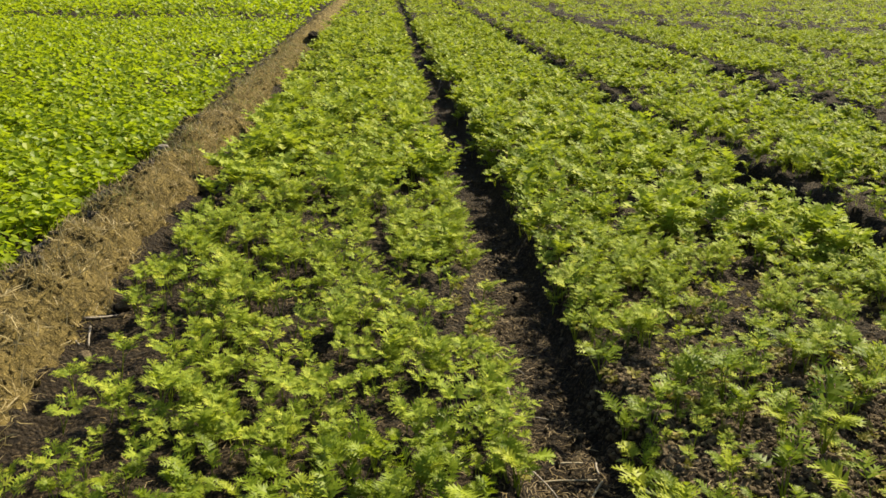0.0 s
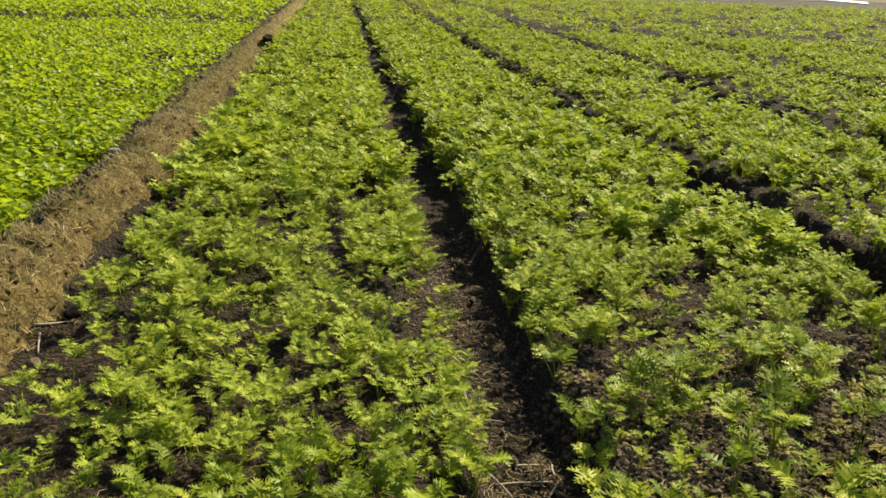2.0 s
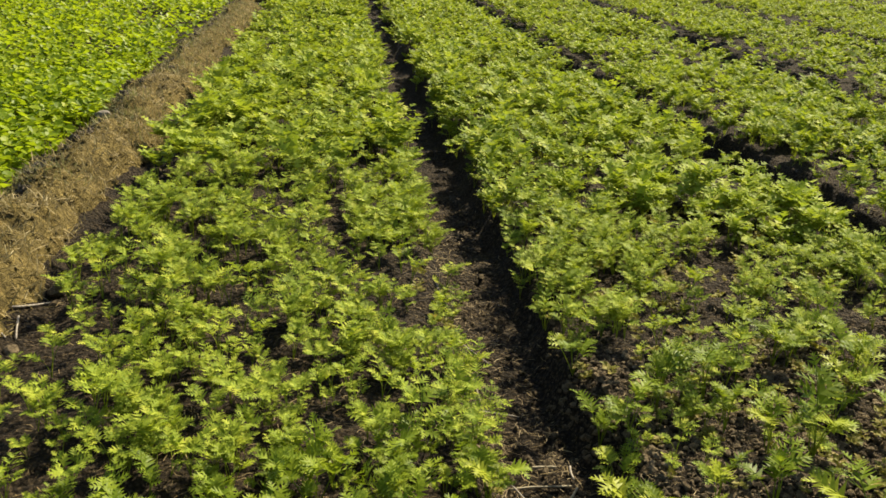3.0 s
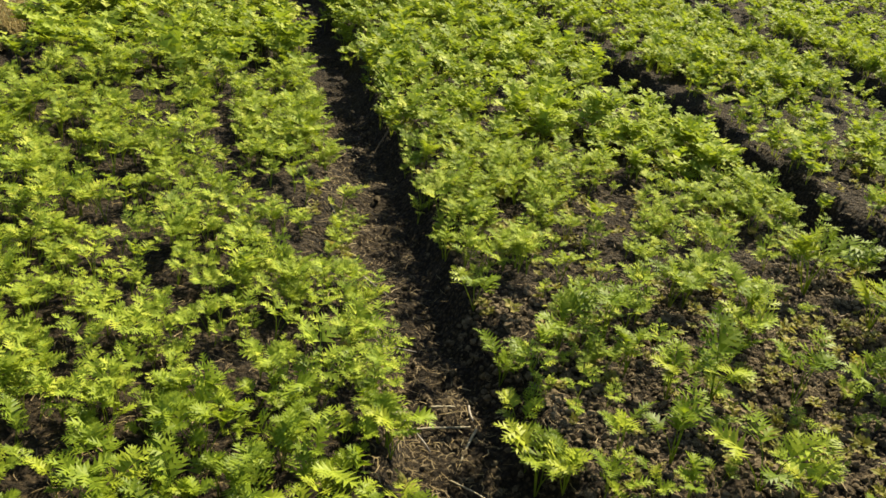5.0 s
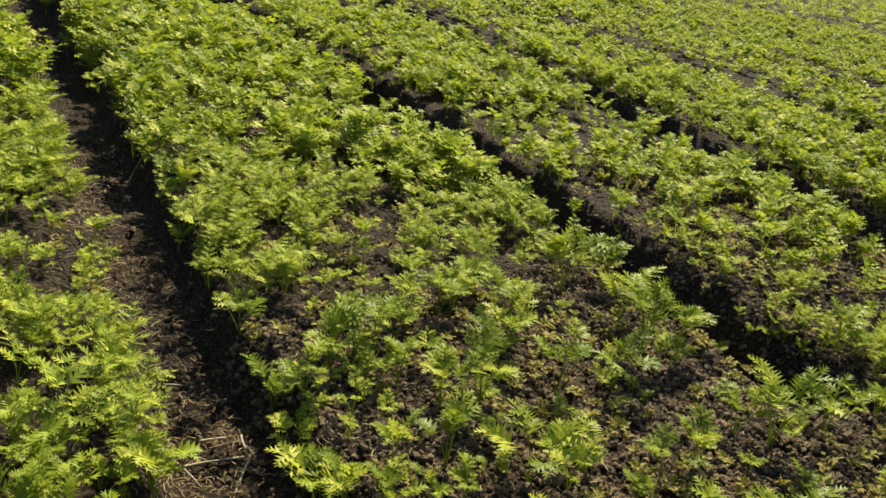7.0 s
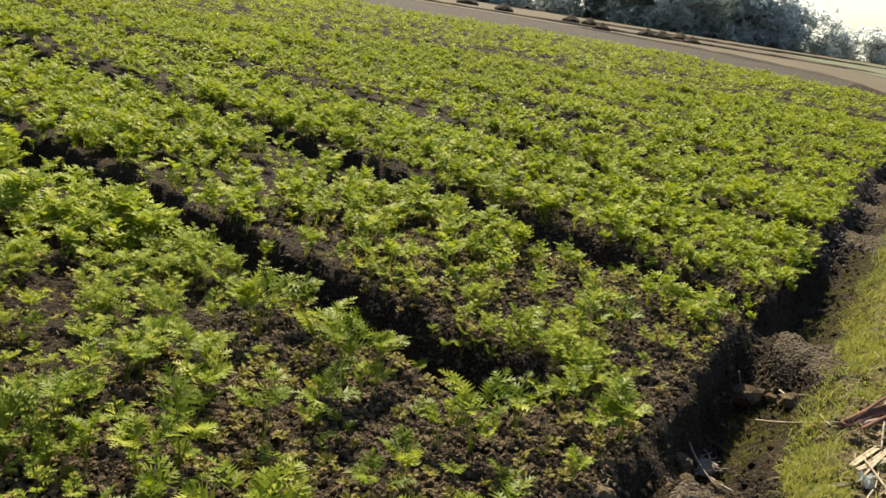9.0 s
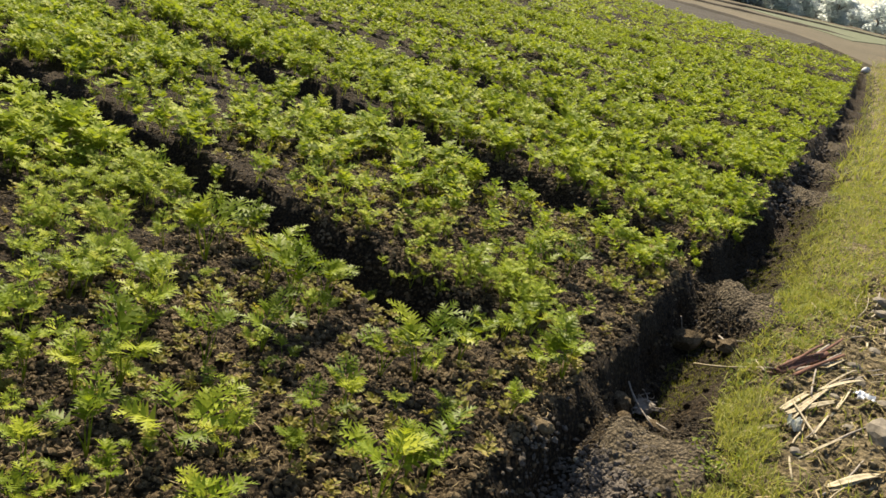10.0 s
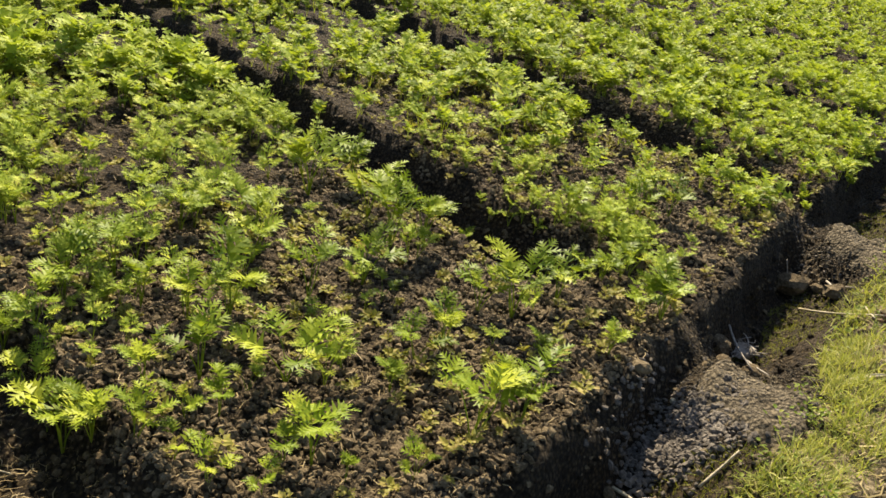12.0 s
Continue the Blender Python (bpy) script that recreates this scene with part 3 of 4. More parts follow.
# ---------------------------------------------------------------- the broad-leaved crop beyond the ridge
def broad_template(rng, leaves, level):
    """A leafy plant: rounded blades, folded along the rib, on short stalks round a centre."""
    parts = []
    for k in range(leaves):
        a, out, up = k * 2.4 + rng.uniform(-0.4, 0.4), rng.uniform(0.2, 0.9), rng.uniform(0.4, 1.0)
        base = np.array([out * 0.45, 0, up * 0.85])
        way = np.array([0.27, 0, rng.uniform(-0.16, 0.16)]) * rng.uniform(0.8, 1.2)
        w = rng.uniform(0.09, 0.13)
        tilt = np.array([0, 0, rng.uniform(-0.05, 0.05)])
        outline = [(0.0, 0.0), (0.28, 0.85), (0.66, 0.95), (0.92, 0.5), (1.02, 0.0), (0.92, -0.5), (0.66, -0.95), (0.28, -0.85)] if level else [(0.0, 0.0), (0.4, 0.95), (0.85, 0.7), (1.0, 0.0), (0.85, -0.7), (0.4, -0.95)]
        v = [base + way * p + (0, w * q, 0.035 * abs(q)) + tilt * q for p, q in outline]
        n = len(v)
        v.append(base + way * 0.5 + (0, 0, -0.015))
        f = [(n, i, (i + 1) % n) for i in range(n)]
        if level:
            v += [np.array([0, 0.012, 0]), np.array([0, -0.012, 0])]
            f.append((n + 1, n + 2, 0))
        parts.append((turned(np.array(v), a), np.array(f)))
    return joined(parts)


BROAD_NEAR = [broad_template(rng, 9, 1) for _ in range(6)]
BROAD_FAR = [broad_template(rng, 7, 0) for _ in range(6)]


def broad_crop(templates, y0, y1, per_m2, size, seed):
    r = np.random.default_rng(seed)
    n = int((y1 - y0) * (0.66 * y1 + 1) * per_m2)
    y = r.uniform(y0, y1, n)
    x = -1.52 - r.uniform(0, 1, n) * (0.66 * y1 + 1)
    ok = (x > -0.66 * y - 2.2) & (r.uniform(0, 1, n) < 0.9 + 0.7 * vnoise(x, y, 0.9, 81))
    x, y = x[ok], y[ok]
    n = len(x)
    places = np.stack([x, y, land(x, y) - 0.01], -1)
    v, f = scatter(templates, places, r.uniform(0, 6.28, n), size * r.uniform(0.7, 1.25, n), np.stack([np.abs(r.normal(0, 0.2, n)), r.uniform(0, 6.28, n)], -1), seed=seed)
    tagged(new("leafy_crop", mesh_of("leafy_crop", v, f, [BROAD])), "thick bright green broad-leaved vegetable crop", "leafy crop", kind="stuff")


broad_crop(BROAD_NEAR, 1.0, 9, 165, 0.19, 91)
broad_crop(BROAD_FAR, 9, 20, 72, 0.25, 92)
broad_crop(BROAD_FAR[:2], 20, 46, 12, 0.43, 93)


# ---------------------------------------------------------------- crumbs, grass and litter on the ground
def lump_template(rng, fine):
    bm = bmesh.new()
    bmesh.ops.create_icosphere(bm, subdivisions=1, radius=1.0)
    if not fine:
        bmesh.ops.delete(bm, geom=[v for v in bm.verts if v.co.z < -0.7], context="VERTS")
    v = np.array([p.co for p in bm.verts]) * rng.uniform(0.55, 1.3, (len(bm.verts), 1)) * (1.0, rng.uniform(0.6, 0.95), rng.uniform(0.5, 0.8))
    bm.verts.index_update()
    f = np.array([[p.index for p in q.verts] for q in bm.faces])
    bm.free()
    return v, f


LUMPS = [lump_template(rng, False) for _ in range(10)]


def crumbs(name, n, where, low, high, material, label, category, seed, sink=0.2, keep=None):
    """Many small lumps on the ground; where(r, n) gives x and y."""
    r = np.random.default_rng(seed)
    x, y = where(r, n)
    if keep is not None:
        ok = keep(x, y)
        x, y = x[ok], y[ok]
    n = len(x)
    size = low + (high - low) * r.uniform(0, 1, n) ** 1.9
    places = np.stack([x, y, land(x, y) + size * (0.6 - sink) - 0.004], -1)
    v, f = scatter(LUMPS, places, r.uniform(0, 6.28, n), size, np.stack([r.uniform(0, 0.7, n), r.uniform(0, 6.28, n)], -1), seed=seed)
    tagged(new(name, mesh_of(name, v, f, [material])), label, category, kind="stuff")


def near_field(r, n):
    d, a = 1.3 + 4.0 * r.uniform(0, 1, n) ** 1.5, r.uniform(-0.5, 1.45, n)
    return 0.3 + d * np.sin(a), d * np.cos(a)


crumbs("soil_clods", 13000, near_field, 0.0055, 0.019, CLOD, "loose crumbly clods of dry dark soil on the beds", "soil clods", 101,
       keep=lambda x, y: (y > bed_end(x) - 0.35) & (x > 0.55))


def open_soil(r, n):
    x = 0.85 + 4.6 * r.uniform(0, 1, n) ** 1.15
    return x, bed_end(x) + 0.01 + 1.7 * r.uniform(0, 1, n) ** 1.2


crumbs("soil_clods", 29000, open_soil, 0.005, 0.019, CLOD, "dry crumbly clods covering the open soil at the bed ends", "soil clods", 104, sink=0.05,
       keep=lambda x, y: furrow_depth(x, y) < 0.75 + 0.2 * vnoise(x, y, 9, 58))


def blade_template(rng, bend):
    a = rng.uniform(0, 6.28)
    tip = np.array([bend * math.cos(a), bend * math.sin(a), 1.0 - 0.4 * bend])
    mid = tip * (0.45, 0.45, 0.6)
    w = np.array([-math.sin(a), math.cos(a), 0]) * 0.038
    return np.array([-w, w, mid + w * 0.8, mid - w * 0.8, tip]), np.array([(0, 1, 2), (0, 2, 3), (3, 2, 4)])


BLADES = [blade_template(rng, b) for b in (0.2, 0.4, 0.6, 0.8, 0.9, 1.0, 1.1, 1.3)]


def blades(name, x, y, z, low, high, material, label, category, seed, lean=0.3):
    r = np.random.default_rng(seed)
    n = len(x)
    v, f = scatter(BLADES, np.stack([x, y, z], -1), r.uniform(0, 6.28, n), r.uniform(low, high, n), np.stack([np.abs(r.normal(0, lean, n)), r.uniform(0, 6.28, n)], -1), seed=seed)
    tagged(new(name, mesh_of(name, v, f, [material])), label, category, kind="stuff")


def litter_edge(x):
    """Where the grass of the bank gives way to straw and rubbish."""
    return np.interp(x, [2.0, 2.47, 2.75, 3.08, 3.38, 3.78, 4.4, 5.6, 8.0], [0.47, 0.54, 0.58, 0.64, 0.78, 0.92, 0.86, 0.95, 0.6])


r = np.random.default_rng(111)
x = 1.8 + 7.2 * r.uniform(0, 1, 52000) ** 1.1
s = 0.40 + r.uniform(0, 1, 52000) * 1.2
y = bed_end(x) - s
ok = (r.uniform(0, 1, 52000) < np.where(y > litter_edge(x), 0.78 + 0.7 * vnoise(x, y, 6, 112), 0.16 + 0.3 * vnoise(x, y, 3, 113))) & (s > 0.43 + 0.12 * np.exp(-((x - 2.78) / 0.28) ** 2) + 0.05 * vnoise(x, y, 6, 114))
x, y = x[ok], y[ok]
blades("bank_grass", x, y, land(x, y), 0.018, 0.07, GRASS, "short yellow-green grass on the ditch bank", "grass", 115, 0.7)
x = 1.9 + 3.2 * r.uniform(0, 1, 34000)
y = bed_end(x) - 0.44 - 0.45 * r.uniform(0, 1, 34000)
ok = (y > litter_edge(x) + 0.06 * vnoise(x, y, 7, 127)) & (vnoise(x, y, 4.5, 128) > -0.45) & (bed_end(x) - y > 0.46 + 0.12 * np.exp(-((x - 2.78) / 0.28) ** 2))
x, y = x[ok], y[ok]
blades("bank_grass", x, y, land(x, y), 0.015, 0.055, GRASS, "thick fresh yellow-green grass on the ditch bank", "grass", 129, 0.8)
x = 4.6 + 9 * r.uniform(0, 1, 26000) ** 1.2
s = 0.44 + r.uniform(0, 1, 26000) * 1.0
y = bed_end(x) - s
ok = r.uniform(0, 1, 26000) < np.clip(0.5 + 0.7 * vnoise(x, y, 3.5, 130), 0.08, 1) * np.maximum(smooth(-0.25, 0.15, y - litter_edge(x)), smooth(6.5, 8, x))
x, y = x[ok], y[ok]
blades("bank_grass", x, y, land(x, y), 0.02, 0.075, GRASS, "yellow-green grass along the ditch bank", "grass", 132, 0.7)
x = 9 + 30 * r.uniform(0, 1, 16000) ** 1.3
s = 0.38 + r.uniform(0, 1, 16000) * (0.8 + 0.1 * x)
y = bed_end(x) - s
blades("bank_grass", x, y, land(x, y), 0.07, 0.17, GRASS, "rough grass along the far ditch bank", "grass", 116, 0.5)
WEEDS = [broad_template(rng, 4, 0) for _ in range(6)]
n = 5000
x = 1.9 + 9 * r.uniform(0, 1, n) ** 1.3
s = 0.44 + 1.1 * r.uniform(0, 1, n)
y = bed_end(x) - s
ok = (y > litter_edge(x) + 0.05 * vnoise(x, y, 6, 124)) & (vnoise(x, y, 3.5, 123) > -0.3)
x, y = x[ok], y[ok]
n = len(x)
v, f = scatter(WEEDS, np.stack([x, y, land(x, y)], -1), r.uniform(0, 6.28, n), r.uniform(0.025, 0.06, n), np.stack([np.abs(r.normal(0, 0.3, n)), r.uniform(0, 6.28, n)], -1), seed=125)
tagged(new("bank_weeds", mesh_of("bank_weeds", v, f, [BANKWEED])), "small broad-leaved weeds among the bank grass", "weeds", kind="stuff")
n = 36000
x, s = 1.7 + 6.5 * r.uniform(0, 1, n) ** 1.3, r.uniform(0.13, 0.56, n)
y = bed_end(x) - s
ok = (vnoise(x, y, 2.2, 118) > -0.5) & (np.abs(x - 2.74) > 0.26 + 0.1 * vnoise(x, y, 8, 126)) & (np.abs(x - 4.66) > 0.36) & (s + 0.1 * vnoise(x, y, 5, 119) > 0.2)
x, y = x[ok], y[ok]
blades("ditch_weeds", x, y, land(x, y), 0.009, 0.03, MOSS, "low mossy weeds on the damp ditch floor", "weeds", 117, 0.7)
n = 15000
y = 1.6 + 16 * r.uniform(0, 1, n) ** 1.6
u = r.uniform(0.0, 1.0, n) ** 0.75
axis, half = bund_axis(y)
x = axis + (u - 0.5) * 2 * half
blades("ridge_grass", x, y, bund_height(u, x, y) - 0.004, 0.02, 0.085, DRYGRASS, "matted dry grass on the earth ridge", "dry grass", 120, 1.1)
n = 13000
y = 1.6 + 14 * r.uniform(0, 1, n) ** 1.6
u = r.uniform(0.05, 0.95, n) ** 1.3
axis, half = bund_axis(y)
x = axis + (u - 0.5) * 2 * half
ok = vnoise(x, y, 1.5, 122) > -0.2
x, y, u = x[ok], y[ok], u[ok]
blades("ridge_weeds", x, y, bund_height(u, x, y) - 0.004, 0.025, 0.08, RIDGEGRASS, "thin green grass tufts on the earth ridge", "grass", 121, 0.8)


# ---------------------------------------------------------------- stalks, husks, stones and scraps
def stalk_mesh(length, radius, bend, r, sides=6, steps=7):
    """A dry stalk along +x from the origin: hollow-looking ends, slight bends and a joint or two."""
    verts, faces = [], []
    ph = r.uniform(0, 6)
    for i in range(steps):
        t = i / (steps - 1)
        cx, cy, cz = t * length, bend * length * math.sin(math.pi * t) + 0.008 * length * math.sin(5 * t + ph), 0.012 * length * math.sin(4 * t + ph)
        rad = radius * (1.0 - 0.35 * t) * (1.25 if i in (2, 5) else 1.0)
        for k in range(sides):
            a = 6.283 * k / sides
            verts.append((cx, cy + rad * math.cos(a), cz + 0.8 * rad * math.sin(a)))
    for i in range(steps - 1):
        for k in range(sides):
            a, b = i * sides + k, i * sides + (k + 1) % sides
            faces.append((a, b, b + sides, a + sides))
    me = mesh_of("stalk", verts, faces, [], soft=True)
    bm = bmesh.new()
    bm.from_mesh(me)
    bmesh.ops.contextual_create(bm, geom=bm.verts[:sides])
    bm.verts.ensure_lookup_table()
    bmesh.ops.contextual_create(bm, geom=bm.verts[-sides:])
    bmesh.ops.recalc_face_normals(bm, faces=bm.faces)
    bm.to_mesh(me)
    bm.free()
    return me


def stalk(a, b, radius, material, label, category, group, r, bend=0.0, lift=0.0, name="straw_stalk"):
    """A stalk lying from a to b on the ground."""
    length = math.hypot(b[0] - a[0], b[1] - a[1])
    me = stalk_mesh(length, radius, bend, r)
    me.materials.append(material)
    ob = new(name, me)
    za, zb = land_at(*a) + radius + 0.004, land_at(*b) + radius + 0.004 + lift
    raise_by = max(0.0, max(land_at(a[0] + (b[0] - a[0]) * k / 8, a[1] + (b[1] - a[1]) * k / 8) + radius - (za + (zb - za) * k / 8) for k in range(1, 8)))
    ob.location = (a[0], a[1], za + raise_by)
    ob.rotation_euler = (0, -math.atan2(zb - za, length), math.atan2(b[1] - a[1], b[0] - a[0]))
    return tagged(ob, label, category, group)


r = np.random.default_rng(131)
FURROW_STRAWS = [((0.67, 2.81), (0.69, 2.66)), ((0.67, 2.61), (0.81, 2.60)), ((0.66, 2.31), (0.75, 2.11)), ((0.70, 2.20), (0.89, 2.20)), ((0.90, 2.18), (0.82, 2.05)),
                 ((0.78, 1.99), (0.86, 1.88)), ((0.78, 2.29), (0.86, 2.28)), ((0.91, 2.30), (0.90, 2.22)), ((0.63, 3.05), (0.78, 2.93)), ((0.60, 3.42), (0.70, 3.30))]
for a, b in FURROW_STRAWS:
    stalk(a, b, r.uniform(0.0026, 0.0042), STRAW if r.uniform() < 0.5 else GREYSTRAW, "broken dry straw stalk lying in the furrow", "straw", "straws in the furrow", r, r.uniform(-0.04, 0.04))

DITCH_STICKS = [((4.03, 1.30), (3.69, 0.86)), ((3.38, 1.33), (3.25, 1.13)), ((3.26, 1.26), (3.44, 1.29)), ((3.46, 1.27), (3.31, 1.09)), ((2.69, 0.85), (2.87, 0.74)), ((2.33, 0.86), (2.49, 0.83)),
                ((2.23, 1.06), (2.24, 0.94)), ((4.36, 1.33), (4.19, 1.20)), ((4.30, 1.25), (4.22, 1.16)), ((3.90, 1.02), (3.72, 0.93))]
for a, b in DITCH_STICKS:
    stalk(a, b, r.uniform(0.004, 0.007), GREYSTRAW if r.uniform() < 0.6 else STRAW, "weathered grey-brown stick lying in the ditch", "stick", "sticks in the ditch", r, r.uniform(-0.05, 0.05), name="stick")
upright = stalk((4.27, 1.46), (4.19, 1.57), 0.005, GREYSTRAW, "short dry stick standing up from a clod", "stick", "sticks in the ditch", r, name="stick")
upright.rotation_euler = (0, -1.2, 2.0)

# straw and stalks on the bank
for k in range(44):
    x0 = r.uniform(2.45, 5.6)
    y0 = float(litter_edge(x0)) - r.uniform(0.0, 0.55)
    a = r.normal(-0.1, 0.5)
    ln = r.uniform(0.10, 0.42)
    stalk((x0, y0), (x0 + ln * math.cos(a), y0 + ln * math.sin(a)), r.uniform(0.0022, 0.0055), STRAW if r.uniform() < 0.6 else GREYSTRAW, "pale dry crop stalk on the bank", "straw", "stalks on the bank", r, r.uniform(-0.08, 0.08), r.uniform(0, 0.03))


def husk(x, y, length, width, turn, r):
    """A curled dry leaf sheath."""
    n, m = 9, 5
    verts, faces = [], []
    curl, twist = r.uniform(0.3, 0.7), r.uniform(-0.5, 0.5)
    for i in range(n):
        t = i / (n - 1)
        w = width * math.sin(math.pi * (0.12 + 0.8 * t)) ** 0.7
        for j in range(m):
            u = (j / (m - 1) - 0.5) * 2
            a = u * curl + twist * t
            verts.append((t * length, w * math.sin(a), w * (1 - math.cos(a)) + 0.010 * math.sin(3 * t + turn) * (1 if 0 < i < n - 1 else 0)))
    for i in range(n - 1):
        for j in range(m - 1):
            q = i * m + j
            faces.append((q, q + 1, q + m + 1, q + m))
    ob = new("dry_husk", mesh_of("dry_husk", verts, faces, [HUSK], soft=True))
    thick = ob.modifiers.new("thickness", "SOLIDIFY")
    thick.thickness = 0.002
    ob.location = (x, y, land_at(x, y) + 0.008)
    ob.rotation_euler = (r.uniform(-0.3, 0.3), r.uniform(-0.03, 0.02), turn)
    return tagged(ob, "curled pale yellow dry leaf sheath on the bank", "dry leaf", "dry leaves on the bank")


for x0, y0, ln, w, a in [(3.34, 0.77, 0.50, 0.020, -0.08), (3.42, 0.74, 0.46, 0.015, -0.10), (3.36, 0.71, 0.52, 0.012, -0.04), (2.98, 0.46, 0.34, 0.020, -0.28), (3.14, 0.38, 0.34, 0.018, -0.15), (3.55, 0.62, 0.36, 0.012, 0.06),
                         (4.05, 0.78, 0.34, 0.012, -0.15), (3.30, 0.62, 0.32, 0.011, 0.05), (4.50, 0.72, 0.3, 0.012, 0.2), (4.95, 0.82, 0.3, 0.012, -0.1), (3.70, 0.72, 0.4, 0.013, -0.12),
                         (2.79, 0.53, 0.20, 0.022, -0.54), (2.71, 0.46, 0.26, 0.020, -0.60), (2.98, 0.48, 0.28, 0.024, -0.41), (3.14, 0.80, 0.19, 0.012, -0.44), (3.36, 0.76, 0.40, 0.032, -0.36),
                         (3.72, 0.72, 0.30, 0.018, -0.36), (3.09, 0.60, 0.30, 0.010, -0.22), (2.89, 0.44, 0.22, 0.022, -0.80), (4.07, 0.79, 0.22, 0.016, -0.7), (3.20, 0.52, 0.34, 0.026, -0.3), (3.45, 0.50, 0.40, 0.028, -0.25)]:
    husk(x0, y0, ln, w, a, r)


def lump(name, x, y, size, material, label, category, group, r, squash=0.6, sink=0.25, detail=2):
    """An uneven stone or clod half sunk in the ground."""
    bm = bmesh.new()
    bmesh.ops.create_icosphere(bm, subdivisions=detail, radius=1.0)
    off = Vector((r.uniform(0, 9), r.uniform(0, 9), r.uniform(0, 9)))
    for v in bm.verts:
        v.co *= 1.0 + 0.30 * noise.noise(v.co * 1.4 + off) + 0.18 * noise.noise(v.co * 3.2 + off)
        v.co.x *= size * 1.15
        v.co.y *= size * 0.9
        v.co.z *= size * squash
    me = bpy.data.meshes.new(name)
    bm.to_mesh(me)
    bm.free()
    me.materials.append(material)
    ob = new(name, me)
    ob.location = (x, y, land_at(x, y) + size * squash * (1 - 2 * sink))
    ob.rotation_euler = (r.uniform(-0.2, 0.2), r.uniform(-0.2, 0.2), r.uniform(0, 6.28))
    return tagged(ob, label, category, group)


for x0, y0, sz in [(4.26, 1.45, 0.075), (4.23, 1.24, 0.05), (3.24, 1.29, 0.05), (3.28, 1.15, 0.035), (3.38, 1.18, 0.03), (3.15, 1.22, 0.03), (4.30, 1.34, 0.03), (2.50, 1.22, 0.03), (2.20, 1.05, 0.025)]:
    lump("clod", x0, y0, sz, CLOD, "lump of dark crumbling earth in the ditch", "clod", "clods in the ditch", r, 0.75, 0.2)
for x0, y0, sz in [(3.52, 0.43, 0.075), (3.12, 0.62, 0.022), (3.50, 0.54, 0.026), (4.05, 0.64, 0.03), (4.45, 0.68, 0.028), (4.70, 0.82, 0.034), (5.20, 0.84, 0.04), (5.45, 0.80, 0.04), (3.85, 0.50, 0.03), (4.20, 0.70, 0.03), (5.05, 0.78, 0.04), (3.75, 0.66, 0.025)]:
    lump("stone", x0, y0, sz, STONE, "dusty grey-brown stone lying on the bank", "stone", "stones on the bank", r)
lump("shell", 2.66, 1.15, 0.013, STRAW, "small pale snail shell on the ditch floor", "shell", "", r, 0.7, 0.1, 2)
lump("sack", 32.0, 7.55, 0.13, PALE, "small white sack at the far end of the ditch", "sack", "", r, 0.9, 0.1)
for x0, y0, sz in [(-1.36, 2.9, 0.04), (-1.38, 3.25, 0.05), (-1.40, 3.95, 0.05), (-1.36, 4.5, 0.04), (-1.40, 4.9, 0.06), (-1.38, 5.6, 0.05), (-1.41, 6.3, 0.06), (-1.39, 7.4, 0.06)]:
    lump("stone", x0, y0, sz, STONE, "dusty flat stone at the edge of the ridge", "stone", "stones on the ridge", r, 0.5, -0.9)
lump("stone", -1.33, 3.66, 0.045, STONE, "pale flat stone on the grass ridge", "stone", "", r, 0.45)

# the rotten reddish stem and the pale root clump
log = new("rotten_stem")
log.location = (3.74, 0.885, land_at(3.74, 0.885) + 0.03)
log.rotation_euler = (0, -0.03, -0.16)
tagged(log, "reddish-brown rotten plant stem with frayed ends", "plant stem")
core = stalk_mesh(0.44, 0.024, 0.02, r, 8, 9)
core.materials.append(REDROT)
core_ob = new("core", core)
core_ob.parent = log
core_ob.location = (0, 0, -0.012)
for k in range(15):
    me = stalk_mesh(r.uniform(0.22, 0.58), r.uniform(0.004, 0.010), r.uniform(-0.02, 0.02), r)
    me.materials.append(REDROT if k % 3 else GREYSTRAW)
    ob = new("fibre", me)
    ob.parent = log
    ob.location = (r.uniform(-0.04, 0.06), r.normal(0, 0.022), r.uniform(-0.02, 0.016))
    ob.rotation_euler = (0, r.normal(0, 0.03), r.normal(0, 0.06))
clump = new("root_clump")
clump.location = (3.50, 1.29, land_at(3.50, 1.29) + 0.02)
tagged(clump, "pale dried root clump thrown into the ditch", "root clump")
knot = lump("knot", 0, 0, 0.055, GREYSTRAW, "", "", "", r, 0.4, 0.25)
knot.parent = clump
knot.location = (0, 0, 0.005)
for k in range(30):
    me = stalk_mesh(r.uniform(0.04, 0.12), r.uniform(0.0015, 0.0035), r.uniform(-0.3, 0.3), r, 5, 6)
    me.materials.append(GREYSTRAW)
    ob = new("root", me)
    ob.parent = clump
    ob.location = (r.normal(0, 0.03), r.normal(0, 0.03), r.uniform(0, 0.04))
    ob.rotation_euler = (r.uniform(-0.6, 0.6), r.uniform(-0.15, 0.12), r.uniform(0, 6.28))


